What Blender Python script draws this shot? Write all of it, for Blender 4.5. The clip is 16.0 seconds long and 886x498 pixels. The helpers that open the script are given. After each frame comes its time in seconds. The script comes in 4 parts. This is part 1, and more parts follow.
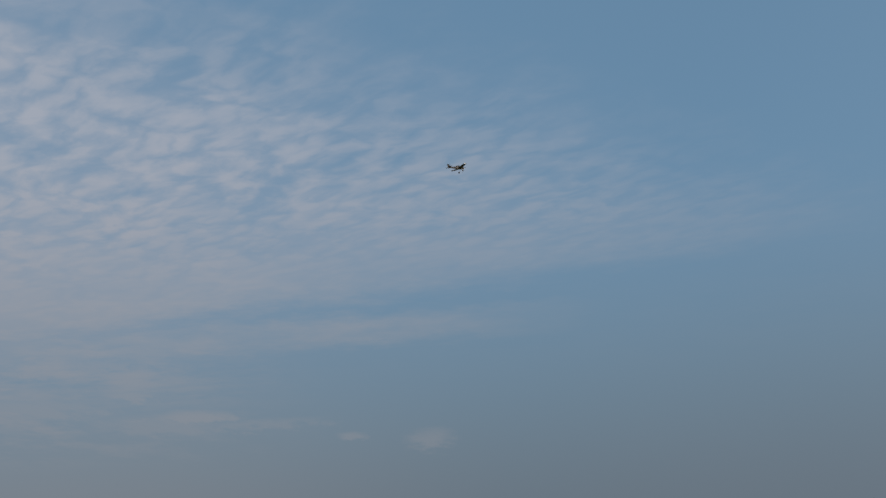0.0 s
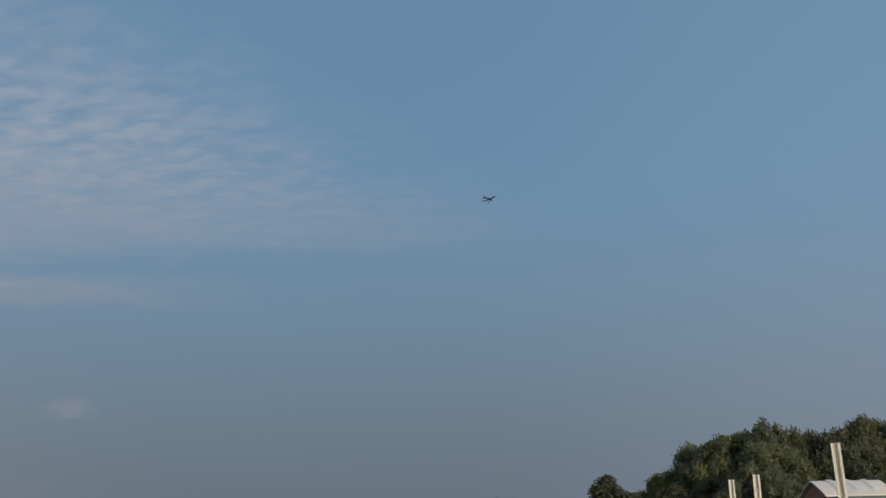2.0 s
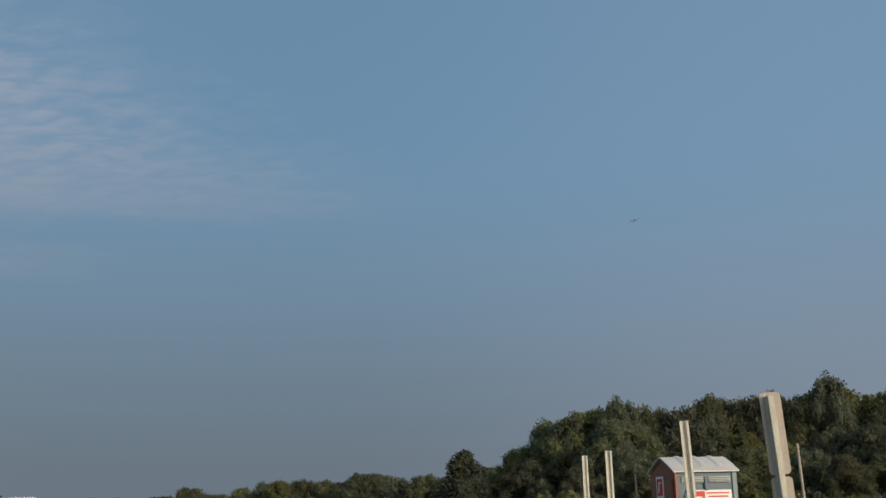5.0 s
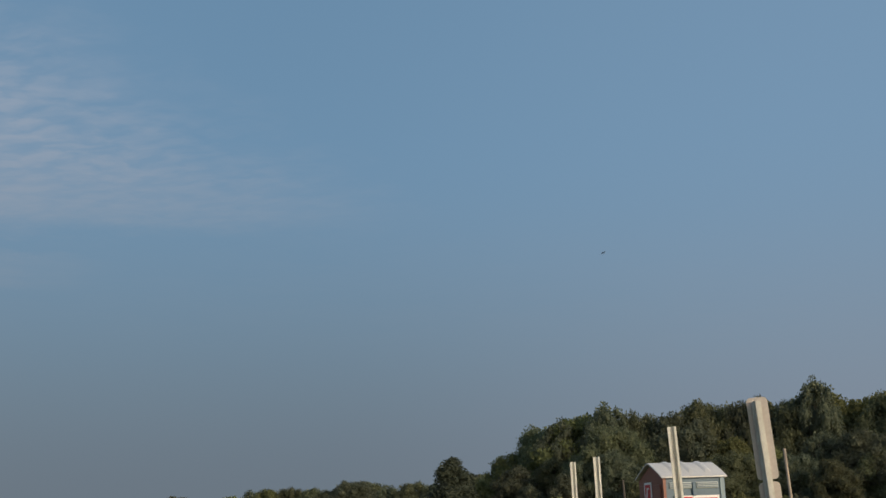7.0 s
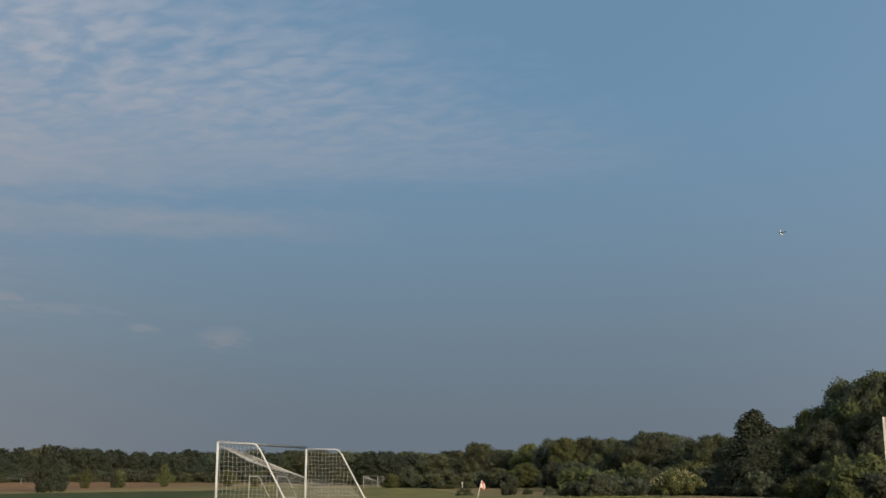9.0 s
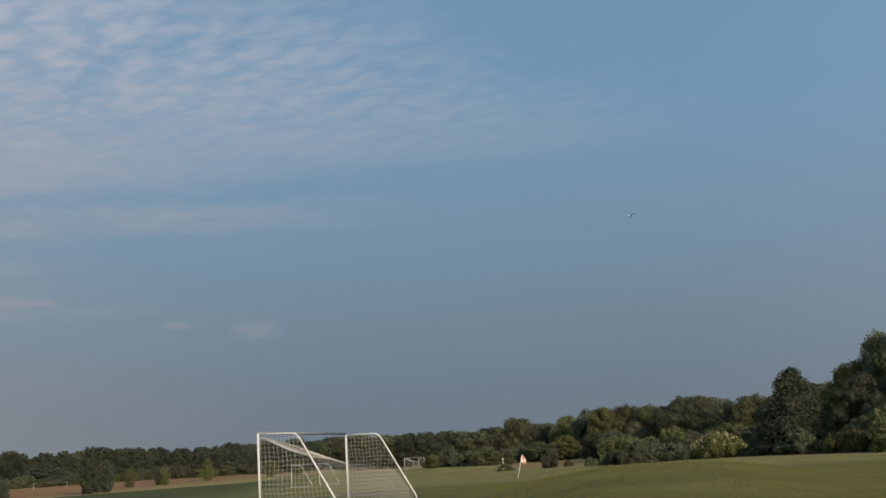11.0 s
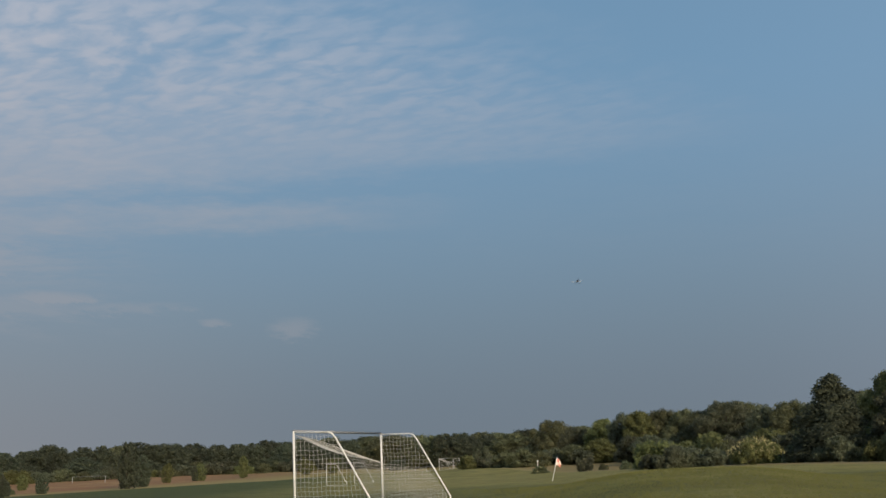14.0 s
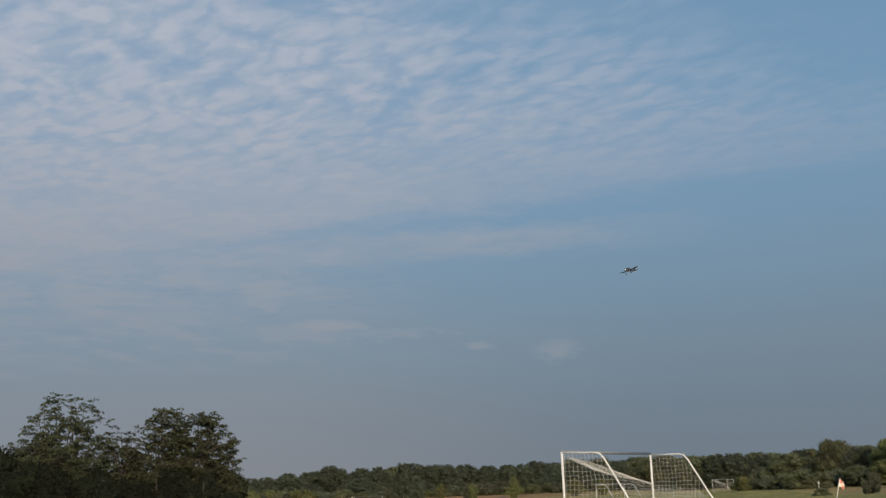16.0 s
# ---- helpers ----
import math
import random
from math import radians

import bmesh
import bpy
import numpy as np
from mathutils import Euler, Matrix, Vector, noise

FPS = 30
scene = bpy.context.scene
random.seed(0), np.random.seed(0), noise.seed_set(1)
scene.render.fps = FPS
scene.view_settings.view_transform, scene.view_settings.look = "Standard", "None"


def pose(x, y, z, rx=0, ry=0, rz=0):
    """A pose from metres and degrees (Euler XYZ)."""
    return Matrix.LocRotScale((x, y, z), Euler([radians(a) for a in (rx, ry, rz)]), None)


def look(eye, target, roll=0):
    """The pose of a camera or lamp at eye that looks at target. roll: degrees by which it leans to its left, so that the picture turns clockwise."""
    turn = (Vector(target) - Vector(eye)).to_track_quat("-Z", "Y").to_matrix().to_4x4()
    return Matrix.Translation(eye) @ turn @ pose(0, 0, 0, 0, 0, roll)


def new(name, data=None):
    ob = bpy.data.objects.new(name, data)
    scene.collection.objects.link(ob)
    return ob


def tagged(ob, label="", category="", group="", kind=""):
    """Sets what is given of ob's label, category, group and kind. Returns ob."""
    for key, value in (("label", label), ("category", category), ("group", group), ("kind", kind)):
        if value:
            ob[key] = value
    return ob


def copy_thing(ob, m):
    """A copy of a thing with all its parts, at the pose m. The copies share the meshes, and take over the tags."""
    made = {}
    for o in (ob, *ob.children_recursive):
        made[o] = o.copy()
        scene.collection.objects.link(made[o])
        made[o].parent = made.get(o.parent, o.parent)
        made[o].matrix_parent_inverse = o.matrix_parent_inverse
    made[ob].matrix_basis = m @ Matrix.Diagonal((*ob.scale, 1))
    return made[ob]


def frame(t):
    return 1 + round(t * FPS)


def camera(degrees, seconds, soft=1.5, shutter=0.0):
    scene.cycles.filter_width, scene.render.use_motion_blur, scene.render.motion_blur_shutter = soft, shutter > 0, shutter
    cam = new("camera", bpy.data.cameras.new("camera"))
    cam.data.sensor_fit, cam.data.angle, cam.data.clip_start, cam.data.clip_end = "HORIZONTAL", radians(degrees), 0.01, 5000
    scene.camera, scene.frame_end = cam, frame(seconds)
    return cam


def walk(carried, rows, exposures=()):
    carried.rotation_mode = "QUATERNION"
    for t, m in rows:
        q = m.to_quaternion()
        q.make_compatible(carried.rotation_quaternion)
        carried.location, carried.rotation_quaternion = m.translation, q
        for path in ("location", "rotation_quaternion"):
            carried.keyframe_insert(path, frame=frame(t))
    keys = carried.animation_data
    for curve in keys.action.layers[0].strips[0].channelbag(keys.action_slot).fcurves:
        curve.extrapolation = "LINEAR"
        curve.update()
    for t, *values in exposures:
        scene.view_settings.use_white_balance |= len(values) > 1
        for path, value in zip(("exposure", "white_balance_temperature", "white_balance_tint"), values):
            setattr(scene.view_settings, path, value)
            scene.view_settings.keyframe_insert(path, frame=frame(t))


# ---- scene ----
cam = camera(42.27, 16.0, soft=1.5)
EYE = (0.0, 0.0, 1.5)
TURNS = (
    (0.0, 0.90, 15.99, 3.74), (0.5, -3.07, 14.80, 2.39), (1.0, -8.30, 14.01, 1.62), (1.5, -13.91, 13.86, 1.38), (2.0, -16.80, 14.49, 1.31),
    (2.5, -17.94, 14.77, 1.22), (3.0, -20.30, 14.43, 0.87), (3.5, -22.52, 13.93, 0.65), (4.0, -23.37, 13.20, 1.29), (6.5, -24.18, 13.12, 1.35),
    (7.0, -24.29, 13.44, 1.74), (7.5, -23.14, 13.40, 1.69), (8.0, -15.88, 13.01, -0.66), (8.5, -11.27, 11.85, -1.46), (11.0, -7.83, 10.20, 3.42),
    (11.5, -6.46, 9.71, 3.01), (12.0, -4.75, 9.64, 2.61), (12.5, -3.59, 9.71, 2.48), (13.0, -5.36, 10.09, 2.66), (13.5, -6.01, 10.21, 2.56),
    (14.0, -6.12, 10.33, 2.43), (14.5, -5.89, 10.60, 2.82), (15.0, -2.92, 10.90, 2.81), (15.5, 0.80, 10.61, 1.80), (16.0, 7.05, 11.88, 2.27))
walk(cam, [(t, pose(*EYE, 90 + tilt, lean, yaw)) for t, yaw, tilt, lean in TURNS],
     exposures=((0.0, -0.2), (3.5, -0.16), (7.0, -0.12), (8.5, -0.15), (11.0, 0.0), (12.5, 0.03), (16.0, 0.05)))

# ---- light ----
SUN_AZ, SUN_EL = 160.0, 16.0          # degrees from +y towards +x, and above the horizon


class Nodes:
    """Short hand for shader nodes."""

    def __init__(self, tree):
        self.tree = tree
        tree.nodes.clear()

    def add(self, kind, **props):
        n = self.tree.nodes.new(kind)
        for key, value in props.items():
            setattr(n, key, value)
        return n

    def put(self, value, socket):
        if isinstance(value, bpy.types.NodeSocket):
            self.tree.links.new(value, socket)
        else:
            socket.default_value = value

    def math(self, op, a, b=0.0, c=0.0, clamp=False):
        n = self.add("ShaderNodeMath", operation=op, use_clamp=clamp)
        for v, s in zip((a, b, c), n.inputs):
            self.put(v, s)
        return n.outputs[0]

    def step(self, value, lo, hi):
        n = self.add("ShaderNodeMapRange", interpolation_type="SMOOTHSTEP")
        for v, k in ((value, "Value"), (lo, "From Min"), (hi, "From Max")):
            self.put(v, n.inputs[k])
        return n.outputs[0]

    def mix(self, factor, a, b, kind="MIX"):
        n = self.add("ShaderNodeMix", data_type="RGBA", blend_type=kind)
        self.put(factor, n.inputs[0])
        self.put(a, n.inputs[6])
        self.put(b, n.inputs[7])
        return n.outputs[2]

    def noise(self, vector, scale, detail=4.0, rough=0.55, distort=0.0):
        n = self.add("ShaderNodeTexNoise")
        self.put(vector, n.inputs["Vector"])
        for v, k in ((scale, "Scale"), (detail, "Detail"), (rough, "Roughness"), (distort, "Distortion")):
            self.put(v, n.inputs[k])
        return n.outputs["Fac"]

    def vec(self, x, y, z=0.0):
        n = self.add("ShaderNodeCombineXYZ")
        for v, s in zip((x, y, z), n.inputs):
            self.put(v, s)
        return n.outputs[0]


def build_world():
    world = bpy.data.worlds.new("sky")
    scene.world = world
    world.use_nodes = True
    n = Nodes(world.node_tree)
    sky = n.add("ShaderNodeTexSky", sky_type="NISHITA", sun_disc=False, sun_elevation=radians(SUN_EL),
                sun_rotation=radians(SUN_AZ), air_density=1.2, dust_density=4.0, ozone_density=1.4)
    way = n.add("ShaderNodeTexCoord").outputs["Generated"]
    split = n.add("ShaderNodeSeparateXYZ")
    n.put(way, split.inputs[0])
    x, y, z = split.outputs
    up = n.math("MAXIMUM", z, 0.02)
    u, v = n.math("DIVIDE", x, up), n.math("DIVIDE", y, up)
    flat = n.vec(u, v)
    # slow and quick warps of every cloud edge
    warp = n.math("SUBTRACT", n.noise(flat, 1.3, 2.0, 0.5), 0.5)
    fray = n.math("SUBTRACT", n.noise(flat, 5.0, 5.0, 0.65), 0.5)
    vw = n.math("ADD", v, n.math("MULTIPLY_ADD", warp, 0.45, n.math("MULTIPLY", fray, 0.55)))
    sunny = n.step(u, 0.3, -1.5)
    # the cloud deck: a wedge between two soft edges, open to the sun's side
    upper = n.math("SUBTRACT", vw, n.math("MULTIPLY_ADD", u, 0.95, 2.08))
    lower = n.math("SUBTRACT", n.math("MULTIPLY_ADD", u, -0.3, 4.02), vw)
    deck = n.math("MULTIPLY", n.step(upper, -0.3, 0.85), n.step(lower, -0.2, 0.34))
    deck = n.math("MULTIPLY", deck, n.math("MULTIPLY_ADD", n.step(u, 1.35, -0.9), 0.47, 0.5))
    # rolls of small puffs, drawn out along one slant
    along = n.math("MULTIPLY", n.math("SUBTRACT", u, v), 0.707)
    across = n.math("MULTIPLY", n.math("ADD", u, v), 0.707)
    wob = n.add("ShaderNodeTexNoise")
    wob.inputs["Scale"].default_value, wob.inputs["Detail"].default_value = 4.5, 3.0
    n.put(flat, wob.inputs["Vector"])
    bent = n.add("ShaderNodeVectorMath", operation="MULTIPLY_ADD")
    n.put(wob.outputs["Color"], bent.inputs[0])
    bent.inputs[1].default_value = (0.13, 0.13, 0.0)
    n.put(n.vec(n.math("MULTIPLY", along, 0.62), across), bent.inputs[2])
    cells = n.add("ShaderNodeTexVoronoi", feature="SMOOTH_F1")
    n.put(bent.outputs[0], cells.inputs["Vector"])
    cells.inputs["Scale"].default_value, cells.inputs["Smoothness"].default_value = 15.0, 0.45
    small = n.add("ShaderNodeTexVoronoi", feature="SMOOTH_F1")
    n.put(bent.outputs[0], small.inputs["Vector"])
    small.inputs["Scale"].default_value, small.inputs["Smoothness"].default_value = 29.0, 0.5
    grain = n.noise(bent.outputs[0], 14.0, 5.0, 0.6)
    lumps = n.math("MULTIPLY_ADD", n.math("SUBTRACT", 0.42, cells.outputs["Distance"]), 0.75,
                   n.math("MULTIPLY_ADD", n.math("SUBTRACT", 0.4, small.outputs["Distance"]), 0.3, n.math("MULTIPLY_ADD", grain, 1.3, -0.15)))
    puffs = n.step(lumps, -0.04, 0.8)
    veil = n.step(n.noise(flat, 2.2, 5.0, 0.62), 0.28, 0.7)
    far = n.step(n.math("MULTIPLY_ADD", warp, 0.8, v), 2.7, 3.75)
    body = n.math("MULTIPLY_ADD", puffs, n.math("MULTIPLY_ADD", far, -0.52, 0.68),
                  n.math("MULTIPLY_ADD", far, 0.27, n.math("MULTIPLY_ADD", veil, 0.2, n.math("MULTIPLY_ADD", sunny, 0.28, 0.06))))
    cover = n.math("MULTIPLY", deck, body)
    # the thinner band below the deck
    band = n.math("MULTIPLY", n.step(vw, 4.15, 4.5), n.step(vw, 5.15, 4.7))
    band = n.math("MULTIPLY", band, n.step(u, 0.85, -0.5))
    band = n.math("MULTIPLY", band, n.math("MULTIPLY_ADD", n.noise(n.vec(u, n.math("MULTIPLY", v, 0.8)), 3.4, 5.0, 0.62), 1.15, -0.12))
    cover = n.math("MAXIMUM", cover, band)
    # a broken veil that joins the deck and the band on the bright side
    join = n.math("MULTIPLY", n.step(v, 3.0, 3.8), n.step(v, 7.2, 4.9))
    join = n.math("MULTIPLY", join, n.math("MULTIPLY_ADD", n.step(u, -0.55, -1.6), 0.7, 0.03))
    join = n.math("MULTIPLY", join, n.step(n.math("MULTIPLY_ADD", fray, 0.5, n.noise(flat, 2.4, 5.0, 0.62)), 0.24, 0.7))
    cover = n.math("MAXIMUM", cover, join)
    low = n.math("MULTIPLY", n.step(v, 4.9, 5.8), n.step(v, 9.5, 6.5))
    low = n.math("MULTIPLY", low, n.step(u, -0.6, -2.2))
    low = n.math("MULTIPLY", low, n.step(n.noise(n.vec(u, n.math("MULTIPLY", v, 0.45)), 2.6, 4.0, 0.6), 0.4, 0.72))
    cover = n.math("MAXIMUM", cover, n.math("MULTIPLY", low, 0.62))
    # single small clouds low over the land
    lump = n.math("SUBTRACT", n.noise(n.vec(n.math("MULTIPLY", u, 2.2), n.math("MULTIPLY", v, 0.75)), 3.2, 4.0, 0.65), 0.5)
    for cu, cv, su, sv, gain in ((-0.16, 8.7, 0.2, 0.8, 0.4), (-0.71, 8.15, 0.12, 0.28, 0.42), (-1.52, 6.75, 0.3, 0.34, 0.6), (-1.2, 7.25, 0.5, 0.3, 0.3), (-1.8, 7.0, 0.4, 0.6, 0.36),
                                 (-2.42, 5.4, 0.3, 0.3, 0.6), (-1.65, 5.85, 0.18, 0.3, 0.5), (-2.3, 6.1, 0.6, 0.6, 0.42), (-1.66, 5.03, 0.5, 0.2, 0.45)):
        du = n.math("DIVIDE", n.math("SUBTRACT", u, cu), su)
        dv = n.math("DIVIDE", n.math("SUBTRACT", n.math("MULTIPLY_ADD", lump, 0.9, v), cv), sv)
        d = n.math("SQRT", n.math("ADD", n.math("MULTIPLY", du, du), n.math("MULTIPLY", dv, dv)))
        d = n.math("MULTIPLY_ADD", lump, 1.7, d)
        cover = n.math("MAXIMUM", cover, n.math("MULTIPLY", n.step(d, 1.25, 0.2), gain))
    K = 1 / 0.15
    ahead = n.math("MULTIPLY_ADD", n.step(y, -0.45, 0.35), 0.7, 0.15)
    tone = n.mix(n.step(x, 0.2, 0.75), (0.144 * K, 0.274 * K, 0.424 * K, 1.0), (0.195 * K, 0.33 * K, 0.49 * K, 1.0))
    blue = n.mix(ahead, sky.outputs[0], tone)
    haze = n.step(z, 0.33, -0.04)
    dim = n.mix(n.step(x, 0.3, 0.75), (0.16 * K, 0.194 * K, 0.23 * K, 1.0), (0.235 * K, 0.265 * K, 0.315 * K, 1.0))
    dim = n.mix(n.step(x, 0.1, -0.35), dim, (0.228 * K, 0.24 * K, 0.262 * K, 1.0))
    clear = n.mix(haze, blue, dim)
    cloud = n.mix(n.step(z, 0.1, 0.4), (0.298 * K, 0.312 * K, 0.347 * K, 1.0), (0.405 * K, 0.445 * K, 0.525 * K, 1.0))
    full = n.mix(cover, clear, cloud)
    back = n.add("ShaderNodeBackground")
    n.put(full, back.inputs[0])
    back.inputs[1].default_value = 0.15
    n.put(back.outputs[0], n.add("ShaderNodeOutputWorld").inputs[0])


build_world()
sun = new("sun", bpy.data.lights.new("sun", "SUN"))
sun.data.energy, sun.data.angle, sun.data.color = 2.8, radians(1.5), (1.0, 0.84, 0.64)
a, e = radians(SUN_AZ), radians(SUN_EL)
sun.matrix_basis = look((300 * math.sin(a) * math.cos(e), 300 * math.cos(a) * math.cos(e), 300 * math.sin(e)), (0, 0, 0))


# ---- materials ----
def surface(name, base, dark, scale=3.0, fine=40.0, rough=0.8, metal=0.0, bump=0.2, spread=0.0, space="Object", grit=0.35):
    """A surface that varies at two scales, with fine relief; spread: how much pieces differ."""
    m = bpy.data.materials.new(name)
    m.use_nodes = True
    n = Nodes(m.node_tree)
    at = n.add("ShaderNodeTexCoord").outputs[space]
    wide, small = n.noise(at, scale, 5.0, 0.6), n.noise(at, fine, 4.0, 0.6)
    tone = n.math("ADD", n.math("MULTIPLY", wide, 1.0 - grit), n.math("MULTIPLY", small, grit))
    colour = n.mix(n.step(tone, 0.3, 0.7), (*dark, 1), (*base, 1))
    if spread:
        geo = n.add("ShaderNodeNewGeometry").outputs["Random Per Island"]
        gain = n.math("MULTIPLY_ADD", geo, 2 * spread, 1 - spread)
        scaled = n.add("ShaderNodeVectorMath", operation="SCALE")
        n.put(colour, scaled.inputs[0])
        n.put(gain, scaled.inputs["Scale"])
        colour = scaled.outputs[0]
    b = n.add("ShaderNodeBsdfPrincipled")
    n.put(colour, b.inputs["Base Color"])
    n.put(n.math("MULTIPLY_ADD", small, 0.2, rough - 0.1), b.inputs["Roughness"])
    b.inputs["Metallic"].default_value = metal
    if bump:
        h = n.add("ShaderNodeBump")
        h.inputs["Strength"].default_value = bump
        h.inputs["Distance"].default_value = 0.02
        n.put(small, h.inputs["Height"])
        n.put(h.outputs[0], b.inputs["Normal"])
    n.put(b.outputs[0], n.add("ShaderNodeOutputMaterial").inputs[0])
    return m


def foliage(name, base, dark, scale=0.35):
    """Leaves: a tone for each tree, each clump and each leaf."""
    m = bpy.data.materials.new(name)
    m.use_nodes = True
    n = Nodes(m.node_tree)
    at = n.add("ShaderNodeTexCoord").outputs["Object"]
    info = n.add("ShaderNodeObjectInfo").outputs["Random"]
    leaf = n.add("ShaderNodeNewGeometry").outputs["Random Per Island"]
    tone = n.math("MULTIPLY_ADD", n.noise(at, scale * 7.0, 4.0, 0.6), 0.45, n.math("MULTIPLY_ADD", n.noise(at, scale, 3.0, 0.6), 0.35, n.math("MULTIPLY", leaf, 0.2)))
    colour = n.mix(tone, (*dark, 1), (*base, 1))
    hsv = n.add("ShaderNodeHueSaturation")
    n.put(n.math("MULTIPLY_ADD", info, 0.045, 0.478), hsv.inputs["Hue"])
    n.put(n.math("MULTIPLY_ADD", info, 0.5, 0.75), hsv.inputs["Value"])
    n.put(colour, hsv.inputs["Color"])
    b = n.add("ShaderNodeBsdfPrincipled")
    n.put(hsv.outputs[0], b.inputs["Base Color"])
    b.inputs["Roughness"].default_value = 0.75
    b.inputs["Specular IOR Level"].default_value = 0.25
    t = n.add("ShaderNodeBsdfTranslucent")
    n.put(hsv.outputs[0], t.inputs[0])
    s = n.add("ShaderNodeMixShader")
    s.inputs[0].default_value = 0.5
    n.put(b.outputs[0], s.inputs[1])
    n.put(t.outputs[0], s.inputs[2])
    n.put(s.outputs[0], n.add("ShaderNodeOutputMaterial").inputs[0])
    return m


GREEN = foliage("woodland leaves", (0.158, 0.172, 0.094), (0.116, 0.13, 0.074))
FRESH = foliage("lighter leaves", (0.178, 0.192, 0.078), (0.132, 0.146, 0.062))
DEEP = foliage("dark leaves", (0.132, 0.146, 0.094), (0.098, 0.112, 0.076))
SPRAY = foliage("dull olive leaves", (0.105, 0.115, 0.062), (0.07, 0.08, 0.046))
DUSKY = foliage("dusky leaves and far wood shade", (0.1, 0.118, 0.078), (0.072, 0.088, 0.062))
SHADY = foliage("leaves darkened for shade", (0.027, 0.032, 0.018), (0.014, 0.018, 0.01))
BARK = surface("bark", (0.075, 0.064, 0.052), (0.035, 0.03, 0.025), 2.0, 14.0, 0.9)
WHITE_PAINT = surface("white painted metal", (0.7, 0.71, 0.72), (0.56, 0.57, 0.58), 1.5, 20.0, 0.4, bump=0.05)
NET = surface("white net cord", (0.55, 0.55, 0.54), (0.42, 0.42, 0.4), 2.0, 30.0, 0.8)
GALV = surface("galvanised steel", (0.62, 0.6, 0.56), (0.42, 0.4, 0.37), 3.0, 40.0, 0.38, 0.7, 0.1)
STAKE = surface("weathered grey brown wood", (0.4, 0.33, 0.26), (0.26, 0.21, 0.16), 3.0, 40.0, 0.8)
PLATE = surface("bare aluminium plate", (0.62, 0.56, 0.51), (0.48, 0.43, 0.39), 2.0, 50.0, 0.42, 0.35, 0.05)
CROSSBAR = surface("grey weathered paint", (0.24, 0.25, 0.27), (0.17, 0.18, 0.2), 2.0, 30.0, 0.55)
POST_WHITE = surface("weathered white post", (0.66, 0.65, 0.6), (0.46, 0.45, 0.4), 2.5, 30.0, 0.45, bump=0.15)
ROOF = surface("translucent white plastic", (0.6, 0.585, 0.57), (0.48, 0.475, 0.465), 1.2, 25.0, 0.4, bump=0.05)
BROWN = surface("brown plastic", (0.27, 0.105, 0.07), (0.19, 0.075, 0.05), 1.6, 30.0, 0.55, bump=0.1)
BLUE = surface("grey blue plastic", (0.085, 0.14, 0.19), (0.06, 0.105, 0.145), 1.6, 30.0, 0.5, bump=0.1)
PALE_BLUE = surface("pale blue plastic", (0.2, 0.27, 0.31), (0.14, 0.2, 0.235), 1.6, 30.0, 0.5, bump=0.1)
VENT = surface("pale grey plastic", (0.42, 0.47, 0.48), (0.32, 0.37, 0.38), 1.6, 30.0, 0.5, bump=0.1)
RED = surface("red print", (0.62, 0.03, 0.03), (0.48, 0.02, 0.025), 3.0, 50.0, 0.5, bump=0.0)
PAPER = surface("white print", (0.8, 0.79, 0.78), (0.68, 0.67, 0.66), 3.0, 50.0, 0.5, bump=0.0)
INK = surface("grey print", (0.25, 0.2, 0.2), (0.18, 0.15, 0.15), 3.0, 50.0, 0.5, bump=0.0)
FLAG = surface("faded red cloth", (0.7, 0.26, 0.2), (0.58, 0.2, 0.15), 4.0, 40.0, 0.8)
FLAG_PALE = surface("pale cloth", (0.82, 0.68, 0.62), (0.74, 0.58, 0.52), 4.0, 40.0, 0.8)
PLANE_GREY = surface("grey painted foam", (0.07, 0.068, 0.075), (0.04, 0.04, 0.045), 3.0, 40.0, 0.4, bump=0.02)
PLANE_WHITE = surface("white painted foam", (0.8, 0.79, 0.77), (0.7, 0.69, 0.67), 3.0, 40.0, 0.35, bump=0.02)
PLANE_DARK = surface("dark foam and shaded underside", (0.028, 0.028, 0.032), (0.018, 0.018, 0.02), 3.0, 40.0, 0.4, bump=0.02)
RUBBER = surface("black rubber", (0.03, 0.03, 0.03), (0.02, 0.02, 0.02), 6.0, 60.0, 0.8)


# ---- helpers of this scene ----
def part(name, bm, material, parent=None, label=""):
    """Links a bmesh as one mesh object, under a thing or a part."""
    me = bpy.data.meshes.new(name)
    bm.to_mesh(me)
    bm.free()
    for m in (material if isinstance(material, (list, tuple)) else [material]):
        me.materials.append(m)
    ob = new(name, me)
    if parent:
        ob.parent = parent
    return tagged(ob, label)


def box(bm, size, at=(0, 0, 0), bevel=0.0, turn=None, mat=0):
    m = Matrix.Translation(at) @ (turn or Matrix()) @ Matrix.Diagonal((*size, 1))
    made = bmesh.ops.create_cube(bm, size=1.0, matrix=m)["verts"]
    faces = {f for v in made for f in v.link_faces}
    for f in faces:
        f.material_index = mat
    if bevel:
        edges = {e for v in made for e in v.link_edges}
        bmesh.ops.bevel(bm, geom=list(edges), offset=bevel, segments=2, affect="EDGES", profile=0.5)
    return bm


